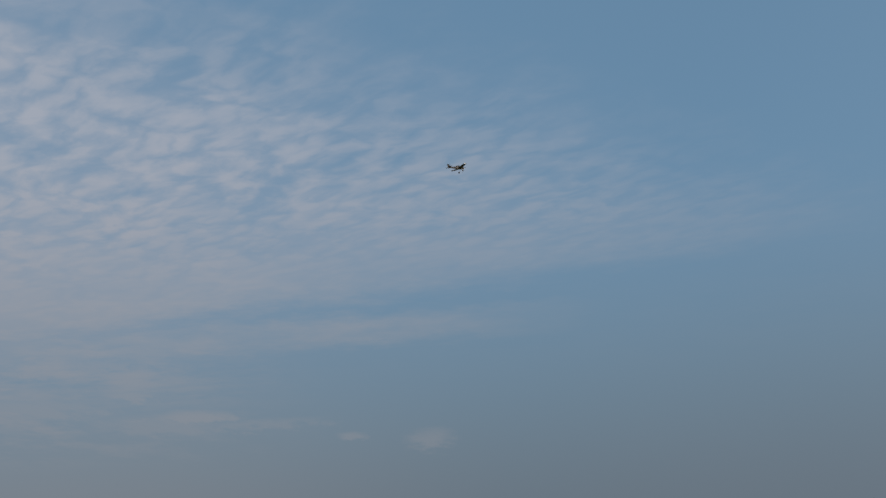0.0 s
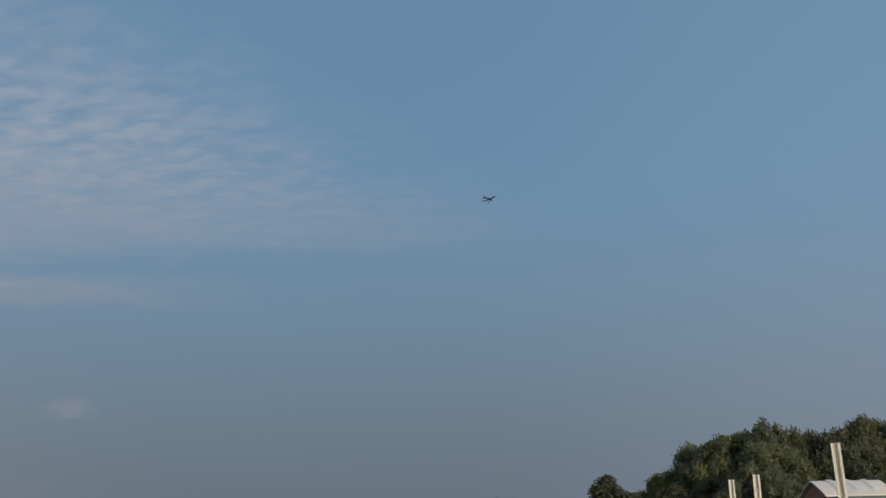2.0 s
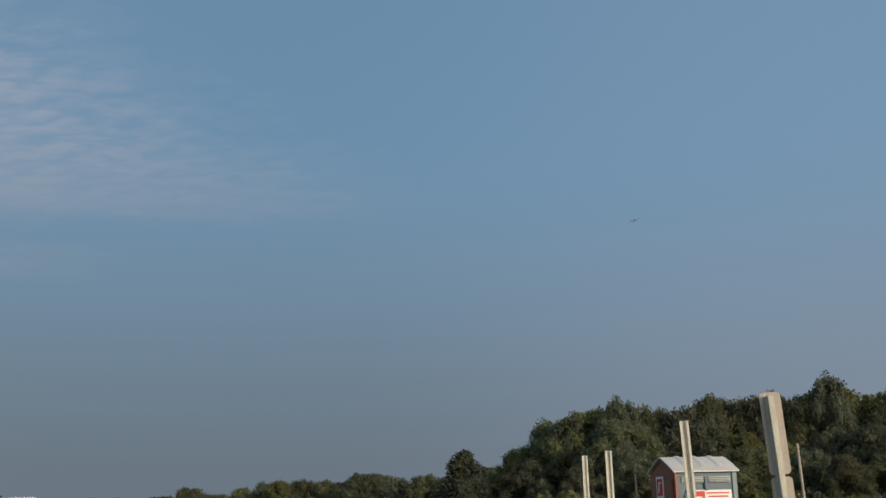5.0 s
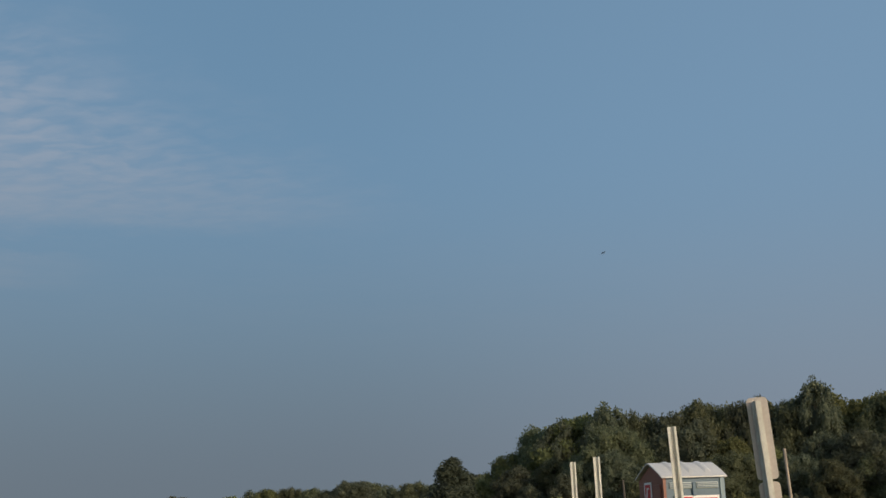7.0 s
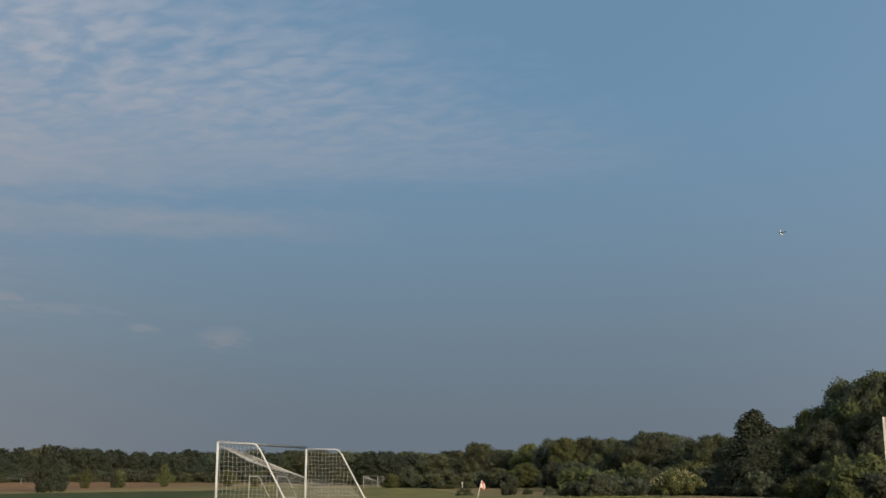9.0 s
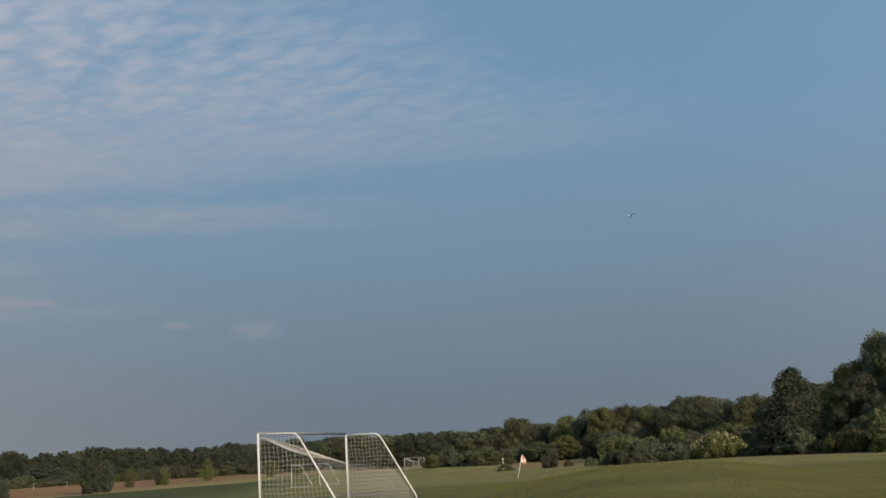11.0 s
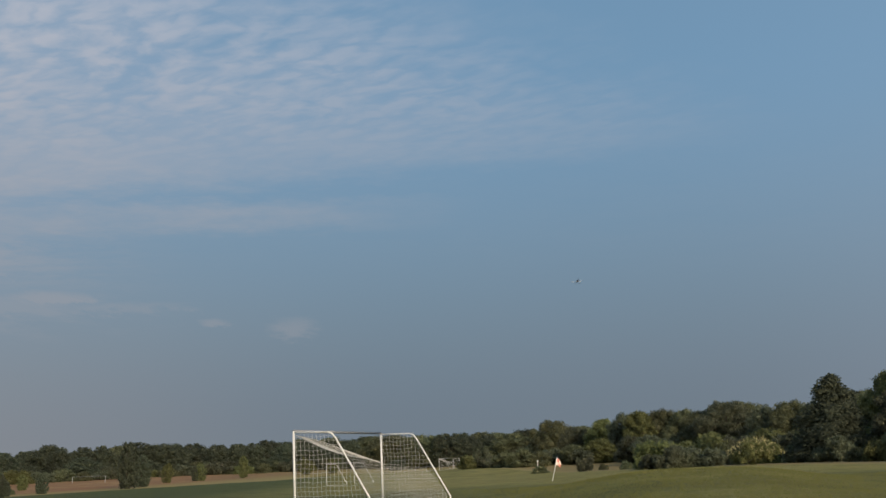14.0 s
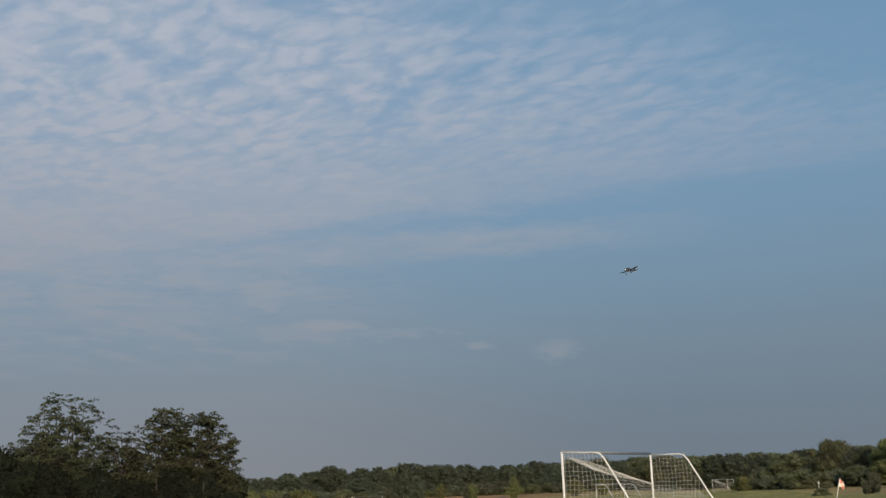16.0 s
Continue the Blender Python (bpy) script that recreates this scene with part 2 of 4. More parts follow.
def tube(bm, points, radius, sides=8, ends=None):
    """A round bar along points; ends: the radius at the far end."""
    rings, last = [], None
    pts = [Vector(p) for p in points]
    for i, p in enumerate(pts):
        way = (pts[min(i + 1, len(pts) - 1)] - pts[max(i - 1, 0)]).normalized()
        side = way.orthogonal().normalized() if last is None else (last - way * last.dot(way)).normalized()
        last = side
        other = way.cross(side)
        k = i / max(1, len(pts) - 1)
        r = radius if ends is None else radius * (1 - k) + ends * k
        rings.append([bm.verts.new(p + r * (math.cos(2 * math.pi * s / sides) * side + math.sin(2 * math.pi * s / sides) * other)) for s in range(sides)])
    for a_, b_ in zip(rings, rings[1:]):
        for s in range(sides):
            f = bm.faces.new((a_[s], a_[(s + 1) % sides], b_[(s + 1) % sides], b_[s]))
            f.smooth = sides > 5
    bm.faces.new(rings[0][::-1])
    bm.faces.new(rings[-1])
    return bm


def soft(lo, hi, v):
    k = min(1.0, max(0.0, (v - lo) / (hi - lo)))
    return k * k * (3 - 2 * k)


def land(x, y):
    """The height of the ground."""
    r, az = math.hypot(x, y), math.degrees(math.atan2(x, y))
    right = soft(8, 22, az)
    z = -1.6 * soft(30, 200, r) * (1 - 0.55 * right)
    z += 1.8 * soft(225, 350, r) * (1 - soft(2, 12, az))
    z += 0.95 * soft(168, 215, r) * soft(4, 8, az) * (1 - soft(16, 22, az))
    z += 0.75 * math.exp(-((r - 42) / 9.0) ** 2) * soft(7.5, 17, az) * (1 - 0.9 * soft(20, 27.5, az))
    z += 0.14 * math.exp(-((r - 22) / 6.0) ** 2) * soft(24, 34, az)
    z += 0.05 * noise.noise((x * 0.08, y * 0.08, 0)) * soft(8, 25, r)
    return z + 6.0 * soft(500, 2500, r)


def polar(az, d):
    return d * math.sin(radians(az)), d * math.cos(radians(az))


def at(az, d):
    x, y = polar(az, d)
    return x, y, land(x, y)


# ---- ground ----
def build_ground():
    radii = [0.0] + [1.5 * 1.075 ** i for i in range(107)]
    bm = bmesh.new()
    n = 240
    rings = [[bm.verts.new((0, 0, 0))]]
    for r in radii[1:]:
        rings.append([bm.verts.new((r * math.sin(2 * math.pi * k / n), r * math.cos(2 * math.pi * k / n),
                                    land(r * math.sin(2 * math.pi * k / n), r * math.cos(2 * math.pi * k / n)))) for k in range(n)])
    for k in range(n):
        bm.faces.new((rings[0][0], rings[1][(k + 1) % n], rings[1][k]))
    for a_, b_ in zip(rings[1:], rings[2:]):
        for k in range(n):
            bm.faces.new((a_[k], a_[(k + 1) % n], b_[(k + 1) % n], b_[k])).smooth = True
    bmesh.ops.recalc_face_normals(bm, faces=bm.faces)
    m = bpy.data.materials.new("meadow")
    m.use_nodes = True
    q = Nodes(m.node_tree)
    p = q.add("ShaderNodeTexCoord").outputs["Object"]
    split = q.add("ShaderNodeSeparateXYZ")
    q.put(p, split.inputs[0])
    x, y, _ = split.outputs
    wide, mid, fine = q.noise(p, 0.03, 4.0, 0.6), q.noise(p, 0.35, 5.0, 0.65), q.noise(p, 9.0, 4.0, 0.7)
    blade = q.step(q.math("ADD", q.math("MULTIPLY", mid, 0.55), q.math("MULTIPLY", fine, 0.45)), 0.34, 0.68)
    lush = q.mix(blade, (0.05, 0.062, 0.019, 1), (0.105, 0.12, 0.038, 1))
    sunlit_worn = q.mix(blade, (0.14, 0.132, 0.04, 1), (0.33, 0.285, 0.095, 1))
    # yellower turf towards the mound; farther out the yellow also stands in for sunlight
    r = q.math("SQRT", q.math("ADD", q.math("MULTIPLY", x, x), q.math("MULTIPLY", y, y)))
    side = q.step(q.math("MULTIPLY_ADD", wide, 14.0, q.math("MULTIPLY_ADD", y, -0.12, x)), -2.0, 14.0)
    out = q.step(q.math("MULTIPLY_ADD", wide, 20.0, r), 60.0, 82.0)
    out = q.math("MULTIPLY", out, q.step(q.math("MULTIPLY_ADD", y, -0.03, x), -14.0, 2.0))
    patch = q.step(q.noise(p, 0.11, 4.0, 0.6), 0.36, 0.62)
    grass = q.mix(q.math("MAXIMUM", q.math("MULTIPLY", side, q.math("MULTIPLY_ADD", patch, 0.38, 0.1)), q.math("MULTIPLY", out, 0.95)), lush, sunlit_worn)
    # unmown brown field past the pitches
    neg, pos = q.math("MINIMUM", x, 0.0), q.math("MAXIMUM", q.math("SUBTRACT", x, 22.0), 0.0)
    edge = q.math("MULTIPLY_ADD", q.math("SUBTRACT", mid, 0.5), 6.0, q.math("MULTIPLY_ADD", q.math("MULTIPLY", neg, neg), 0.022, q.math("MULTIPLY_ADD", q.math("MULTIPLY", pos, pos), 0.6, q.math("MULTIPLY_ADD", q.step(x, -12.0, 6.0), -25.0, y))))
    dry = q.mix(q.step(q.math("ADD", q.math("MULTIPLY", mid, 0.6), q.math("MULTIPLY", wide, 0.4)), 0.35, 0.65), (0.24, 0.12, 0.06, 1), (0.32, 0.2, 0.095, 1))
    dry = q.mix(q.math("MULTIPLY", q.step(x, -34.0, 10.0), 0.8), dry, (0.25, 0.2, 0.085, 1))
    dry = q.mix(q.math("MULTIPLY", q.step(edge, 285.0, 245.0), 0.75), dry, (0.3, 0.25, 0.1, 1))
    ground = q.mix(q.step(edge, 234.0, 238.0), grass, dry)
    b = q.add("ShaderNodeBsdfPrincipled")
    q.put(ground, b.inputs["Base Color"])
    b.inputs["Roughness"].default_value = 0.9
    b.inputs["Specular IOR Level"].default_value = 0.15
    h = q.add("ShaderNodeBump")
    h.inputs["Strength"].default_value, h.inputs["Distance"].default_value = 0.6, 0.08
    q.put(q.math("ADD", fine, q.math("MULTIPLY", mid, 2.0)), h.inputs["Height"])
    q.put(h.outputs[0], b.inputs["Normal"])
    q.put(b.outputs[0], q.add("ShaderNodeOutputMaterial").inputs[0])
    tagged(part("ground", bm, m), "green mown grass meadow turning dry brown farther out", "ground", kind="structure")


build_ground()


def grow_grass():
    """Blades and weeds of the unmown turf, thickest on the mound."""
    rng = random.Random(12)
    verts, faces = [], []
    for i in range(26000):
        az, d = rng.uniform(4, 30), 24 + 34 * rng.random() ** 1.2
        x, y, z = at(az, d)
        rough = soft(4, 12, az)
        if rng.random() > rough:
            continue
        clump = 0.5 + noise.noise((x * 0.5, y * 0.5, 3.0))
        h = rng.uniform(0.025, 0.06) * (0.6 + 0.9 * rough * max(0.1, clump)) * (3.0 if rng.random() < 0.012 else 1)
        for _ in range(3):
            t, bend = rng.uniform(0, 2 * math.pi), rng.uniform(0.1, 0.7) * h
            ox, oy, w = x + rng.gauss(0, 0.06), y + rng.gauss(0, 0.06), rng.uniform(0.006, 0.014)
            k = len(verts)
            verts += [(ox - w, oy, z - 0.01), (ox + w, oy, z - 0.01), (ox + bend * math.cos(t), oy + bend * math.sin(t), z + h)]
            faces.append((k, k + 1, k + 2))
    me = bpy.data.meshes.new("grass")
    me.from_pydata(verts, [], faces)
    me.materials.append(foliage("grass blades", (0.18, 0.176, 0.06), (0.1, 0.104, 0.034)))
    tagged(new("grass", me), "rough green and yellowing grass on the mound", "grass", kind="stuff")


grow_grass()


# ---- trees ----
def leaf_mesh(points, rng, size, flat=0.0, half=False):
    """Many small leaf sprays: bent quads round the points, each turned its own way."""
    verts, faces = [], []
    for p, out in points:
        s = size * rng.uniform(0.6, 1.4)
        a_ = Vector((rng.gauss(0, 1), rng.gauss(0, 1), rng.gauss(0, 1) * (1 - flat))).normalized()
        b_ = a_.cross(Vector(out) + Vector((rng.gauss(0, 0.5), rng.gauss(0, 0.5), rng.gauss(0, 0.5)))).normalized()
        c_ = a_.cross(b_)
        p, k = Vector(p), len(verts)
        verts += [p - a_ * s, p + b_ * s * 0.5 + c_ * s * 0.15, p + a_ * s, p - b_ * s * 0.5 + c_ * s * 0.15]
        faces += [(k, k + 1, k + 3)] if half else [(k, k + 1, k + 2), (k, k + 2, k + 3)]
    return verts, faces


def crown_points(lobes, rng, per, inner=0.72):
    out = []
    for c, r in lobes:
        c = Vector(c)
        for _ in range(int(per * r * r)):
            d = Vector((rng.gauss(0, 1), rng.gauss(0, 1), rng.gauss(0.15, 1))).normalized()
            k = inner + (1.25 - inner) * rng.random() ** 0.8
            if rng.random() < 0.05:
                k *= rng.uniform(1.03, 1.18)
            bump = 1 + 0.22 * noise.noise(Vector(c) + d * 2.3)
            out.append((c + Vector((d.x * r, d.y * r, d.z * r * 0.85)) * k * bump, d))
    return out


def lobes_of(kind, height, width, rng):
    """Masses of foliage that make up a crown, from the skirt to the top."""
    out = []
    if kind == "round":
        squash, lean = rng.uniform(0.9, 1.3), rng.uniform(-0.12, 0.12)
        for i in range(78):
            k = (i + rng.random()) / 78
            z = height * (0.07 + 0.86 * k)
            girth = width * 0.5 * (math.sin(math.pi * (0.16 + 0.8 * k)) ** 0.75) * (1.0 - 0.15 * (1 - k))
            t = i * 2.4 + rng.uniform(-0.7, 0.7)
            w = girth * rng.uniform(0.62, 1.0) * (1 + 0.34 * noise.noise((math.cos(t) * 1.4, math.sin(t) * 1.4, k * 3 + width)))
            r = width * rng.uniform(0.065, 0.14) * (1.15 - 0.35 * k)
            out.append(((w * math.cos(t) * squash + lean * z, w * math.sin(t), z), r))
        for k in (0.25, 0.45, 0.65):
            out.append(((lean * height * k, 0, height * k), width * 0.27))
    elif kind == "cone":
        for i in range(46):
            k = (i + 0.5) / 46
            w = width * 0.5 * (1 - k ** 1.6) ** 0.8 * rng.uniform(0.35, 0.9)
            t = i * 2.4 + rng.uniform(-0.5, 0.5)
            out.append(((w * math.cos(t), w * math.sin(t), height * (0.05 + 0.88 * k)), width * (0.09 + 0.13 * (1 - k)) * rng.uniform(0.8, 1.2)))
        for k in (0.2, 0.4, 0.6, 0.78):
            out.append(((0, 0, height * k), width * 0.27 * (1.1 - k)))
    else:
        for i in range(20):
            t, w = rng.uniform(0, 2 * math.pi), width * 0.42 * math.sqrt(rng.random())
            out.append(((w * math.cos(t), w * math.sin(t), height * rng.uniform(0.1, 0.78) * (1.1 - 0.9 * w / width)), height * rng.uniform(0.13, 0.25)))
    return out


def make_tree(name, kind, height, width, material, seed, leaf=0.32, per=110, label="", core=True, half=False):
    rng = random.Random(seed)
    thing = tagged(new(name), label, "tree" if name == "tree" else "shrub")
    lobes = lobes_of(kind, height, width, rng)
    verts, faces = leaf_mesh(crown_points(lobes, rng, per), rng, leaf, 0.0, half)
    if core:
        for c, r in lobes:
            bm = bmesh.new()
            bmesh.ops.create_icosphere(bm, subdivisions=1 if r < 0.2 * width else 2, radius=r * 0.68)
            k = len(verts)
            for vtx in bm.verts:
                d = vtx.co.normalized()
                verts.append(Vector(c) + vtx.co * (1 + 0.35 * noise.noise(Vector(c) + d * 1.7)))
            faces += [tuple(k + vtx.index for vtx in f.verts) for f in bm.faces]
            bm.free()
    k = height / max(p[2] for p in verts)
    me = bpy.data.meshes.new("crown")
    me.from_pydata([(p[0], p[1], p[2] * k) for p in verts], [], faces)
    me.materials.append(material)
    ob = new("crown", me)
    ob.parent = thing
    bm = bmesh.new()
    r = 0.03 * height
    tube(bm, [(0, 0, -0.3), (0.02 * width, 0, height * 0.25), (-0.01 * width, 0.02 * width, height * 0.5), (0, 0, height * 0.8)], r, 7, r * 0.25)
    for c, lr in lobes[::2]:
        tube(bm, [(0, 0, height * 0.22), (c[0] * 0.5, c[1] * 0.5, c[2] * 0.72), c], r * 0.4, 5, r * 0.1)
    part("trunk", bm, BARK, thing)
    return thing


def grown(tree, az, d, height, turn=0.0, wide=1.0, lift=0.0):
    """A copy of a tree that is made 10 m high, at a bearing and distance."""
    x, y, z = at(az, d)
    k = height / 10.0
    ob = copy_thing(tree, pose(x, y, z + lift, 0, 0, turn) @ Matrix.Diagonal((k * wide, k * wide, k, 1)))
    return ob


def plant_woods():
    rng = random.Random(5)
    kinds, far_kinds = [], []
    for i, (kind, w, mat, lab) in enumerate((
            ("round", 10.5, GREEN, "broad green tree of a woodland edge"),
            ("round", 8.5, GREEN, "rounded green tree of a woodland edge"),
            ("round", 9.5, DEEP, "dark green tree of a woodland edge"),
            ("round", 7.5, DEEP, "slender dark green tree of a woodland edge"),
            ("round", 8.0, FRESH, "yellowish green tree of a woodland edge"))):
        kinds.append(make_tree("tree", kind, 10, w, mat, 20 + i, 0.2, 270, lab, half=True))
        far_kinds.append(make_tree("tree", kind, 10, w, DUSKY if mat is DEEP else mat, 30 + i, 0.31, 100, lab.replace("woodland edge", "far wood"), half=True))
    shrubs = [make_tree("shrub", "shrub", 3, 4.2, m, 40 + i, 0.17, 420, lab) for i, (m, lab) in enumerate((
        (GREEN, "green bushy shrub on the field's edge"), (FRESH, "yellowish green shrub on the field's edge"),
        (DEEP, "dark green shrub on the field's edge")))]
    cone = make_tree("tree", "cone", 10, 6.5, DUSKY, 60, 0.17, 260, "dark conical evergreen standing out of the wood")

    def top(az, d, elevation):
        x, y, z = at(az, d)
        return EYE[2] + d * math.tan(radians(elevation)) - z

    def profile(table, az):
        for (a0, e0), (a1, e1) in zip(table, table[1:]):
            if a0 <= az <= a1:
                return e0 + (e1 - e0) * (az - a0) / (a1 - a0)
        return table[-1][1]

    # mostly planted on the left, where their darker leaf colour stands in for shade
    shaded_kinds = far_kinds[2:4]
    # the far wood, seen over the pitches
    FAR = ((-60, 1.6), (-40, 1.5), (-18, 0.9), (-14.5, 1.15), (-12.6, 1.42), (-11.6, 1.25), (-8.3, 1.4), (-4, 1.25), (0, 1.35), (6, 1.3), (11.5, 1.35), (13.5, 1.5), (30, 1.6))
    az = -60.0
    while az < 13.0:
        d = rng.uniform(330, 390) if az < 3 else rng.uniform(280, 320)
        h = top(az, d, profile(FAR, az) * rng.uniform(0.8, 1.03))
        grown(rng.choice(shaded_kinds if az < 3 and rng.random() < 0.8 else far_kinds), az, d, h, rng.uniform(0, 360), rng.uniform(1.1, 1.7))
        az += rng.uniform(0.65, 1.1)
    az = -27.0
    while az < 13:
        d = rng.uniform(395, 420) if az < 3 else rng.uniform(322, 335)
        grown(rng.choice(shaded_kinds if az < 3 and rng.random() < 0.8 else far_kinds), az, d, top(az, d, profile(FAR, az) * rng.uniform(0.85, 0.98)), rng.uniform(0, 360), rng.uniform(1.2, 1.6))
        az += rng.uniform(0.8, 1.2)
    az = -24.0
    while az < 14:
        d = rng.uniform(316, 334) if az < 3 else rng.uniform(272, 290)
        h = top(az, d, profile(FAR, az) * rng.uniform(-0.05, 0.7))
        grown(rng.choice(shaded_kinds if az < 3 and rng.random() < 0.8 else far_kinds), az, d, h, rng.uniform(0, 360), rng.uniform(1.5, 2.2))
        az += rng.uniform(0.7, 1.2)
    az = -26.0
    while az < 4:
        d = rng.uniform(302, 314)
        x, y, z = at(az, d)
        k = rng.uniform(0.7, 1.4)
        copy_thing(rng.choice(shrubs), pose(x, y, z - 0.2, 0, 0, rng.uniform(0, 360)) @ Matrix.Diagonal((k * 1.5, k * 1.5, k, 1)))
        az += rng.uniform(0.5, 1.0)
    # the wood that comes nearer
    MID = ((10, 1.1), (13, 1.35), (14.5, 1.75), (16.5, 2.1), (18.4, 1.85), (20.2, 2.1), (22.5, 1.95), (24, 1.9), (27.5, 2.5), (30, 3.0))
    az = 12.8
    while az < 29:
        d = 235 - 5.2 * (az - 12) + rng.uniform(-8, 8)
        grown(rng.choice(kinds), az, d, top(az, d, profile(MID, az) * rng.uniform(0.95, 1.1)), rng.uniform(0, 360), rng.uniform(0.85, 1.15))
        az += rng.uniform(0.8, 1.2)
    az = 11.5
    while az < 30:
        d = 205 - 5.0 * (az - 12) + rng.uniform(-6, 6)
        grown(rng.choice(kinds), az, d, top(az, d, rng.uniform(0.15, 0.75)), rng.uniform(0, 360), rng.uniform(1.1, 1.6))
        az += rng.uniform(0.9, 1.5)
    grown(kinds[0], 11.5, 262, top(11.5, 262, 1.68), 10, 1.0)
    grown(kinds[2], 19.9, 190, top(19.9, 190, 2.2), 10, 0.8)
    grown(kinds[0], 20.5, 192, top(20.5, 192, 2.15), 50, 0.7)
    grown(cone, 24.85, 117, top(24.85, 117, 3.2), 30, 1.4)
    # the tall wood behind the cabin
    TALL = ((26.8, 2.9), (27.7, 3.4), (29.4, 4.7), (30.7, 5.0), (32.2, 5.5), (34.2, 5.0), (34.7, 4.6), (36.9, 5.5), (38.6, 5.2), (39.8, 5.4), (41.2, 5.2), (42.4, 5.6), (43.8, 5.4), (60, 5.6))
    for row, (d0, lo, hi) in enumerate(((128, 0.97, 1.06), (118, 0.6, 0.9), (110, 0.35, 0.6))):
        az = 27.6 + 0.5 * row
        while az < 62:
            d = d0 + rng.uniform(-4, 4)
            grown(rng.choice(kinds), az, d, top(az, d, profile(TALL, az) * rng.uniform(lo, hi)), rng.uniform(0, 360), rng.uniform(0.8, 1.0))
            az += rng.uniform(1.3, 2.0)
    # shrubs along the edge of the mown grass
    def bush(az, d, h, wide=1.2, kind=None):
        x, y, z = at(az, d)
        k = h / 3.0
        copy_thing(kind or rng.choice(shrubs), pose(x, y, z - 0.1, 0, 0, rng.uniform(0, 360)) @ Matrix.Diagonal((k * wide, k * wide, k, 1)))

    az = 16.2
    while az < 47:
        near = 26 * soft(23, 28, az)
        bush(az, 122 - near + rng.uniform(-5, 6), rng.uniform(1.2, 2.7), rng.uniform(0.9, 1.5))
        bush(az + 0.4, 138 - 1.3 * near + rng.uniform(-6, 6), rng.uniform(2.4, 4.0), rng.uniform(0.9, 1.3))
        az += rng.uniform(0.55, 1.0)
    az = 7.5
    while az < 17:
        bush(az, 212 - 2 * (az - 8) + rng.uniform(-4, 6), rng.uniform(2.0, 3.6), rng.uniform(1.0, 1.5))
        az += rng.uniform(0.5, 0.9)
    for az, d, h, w in ((8.05, 232, 4.6, 0.6), (10.9, 172, 1.3, 1.5), (13.1, 165, 2.3, 0.8), (13.9, 168, 1.0, 1.3), (15.0, 150, 1.2, 1.3), (15.9, 140, 1.0, 1.5),
                        (17.3, 118, 2.6, 0.8),
                        (-14.2, 215, 1.2, 0.9)):
        bush(az, d, h, w, shrubs[2] if w < 0.9 else shrubs[0])
    # junipers and pale saplings on the edge of the brown field
    juniper = make_tree("tree", "round", 10, 6.4, DUSKY, 61, 0.32, 100, "dark dense juniper standing to its foot in the field", half=True)
    for az, d, h, w in ((-8.95, 222, 9.0, 0.8), (-8.3, 232, 6.5, 0.9), (-12.85, 208, 3.6, 1.0), (-14.65, 190, 4.0, 0.95), (-15.75, 186, 3.9, 0.9), (-14.35, 196, 2.6, 0.8), (-5.9, 262, 3.6, 0.8), (7.9, 232, 5.2, 0.75)):
        grown(juniper, az, d, h, az * 53, w, -0.2)
    sapling = make_tree("tree", "round", 10, 6.0, FRESH, 62, 0.34, 60, "pale yellowish green sapling before the far wood", half=True)
    for az, d, h, w in ((-7.2, 258, 4.6, 0.9), (-5.6, 262, 4.2, 1.0), (-3.6, 270, 5.4, 0.8), (-0.6, 274, 4.4, 1.1), (0.7, 272, 4.0, 1.1), (-16.4, 236, 4.4, 1.1), (-13.7, 252, 3.6, 1.2)):
        grown(sapling, az, d, h, az * 71, w, -0.2)
    # a sumac with pale seed heads
    sumac = make_tree("shrub", "shrub", 2.6, 6.0, FRESH, 90, 0.13, 420, "green sumac shrub with pale yellow seed heads")
    r2 = random.Random(4)
    heads = []
    for _ in range(90):
        t, w = r2.uniform(0, 2 * math.pi), 2.7 * math.sqrt(r2.random())
        base = Vector((w * math.cos(t), w * math.sin(t), 2.5 * (1 - (w / 3.6) ** 2) + r2.uniform(-0.25, 0.1)))
        for _ in range(9):
            heads.append((base + Vector((r2.gauss(0, 0.05), r2.gauss(0, 0.05), r2.gauss(0, 0.1))), Vector((0, 0, 1))))
    verts, faces = leaf_mesh(heads, r2, 0.07)
    me = bpy.data.meshes.new("seed_heads")
    me.from_pydata([tuple(p) for p in verts], [], faces)
    me.materials.append(surface("pale seed heads", (0.5, 0.47, 0.24), (0.36, 0.33, 0.15), 3.0, 20.0, 0.9, bump=0.0))
    tips = new("seed_heads", me)
    tips.parent = sumac
    x, y, z = at(21.1, 112)
    sumac.matrix_basis = pose(x, y, z, 0, 0, 40)
    for az, d, el, w in ((32.3, 124, 5.65, 0.62), (34.0, 124, 5.2, 0.5), (36.9, 124, 5.6, 0.65), (38.6, 125, 5.3, 0.6), (39.9, 124, 5.6, 0.55), (42.35, 123, 6.35, 0.55), (45.3, 123, 5.5, 0.7), (30.3, 126, 4.95, 0.7)):
        grown(kinds[int(az * 10) % 4], az, d, top(az, d, el), az * 31, w)
    for t in kinds + far_kinds + shrubs + [cone, juniper, sapling]:
        for o in (*t.children_recursive, t):
            bpy.data.objects.remove(o)


plant_woods()


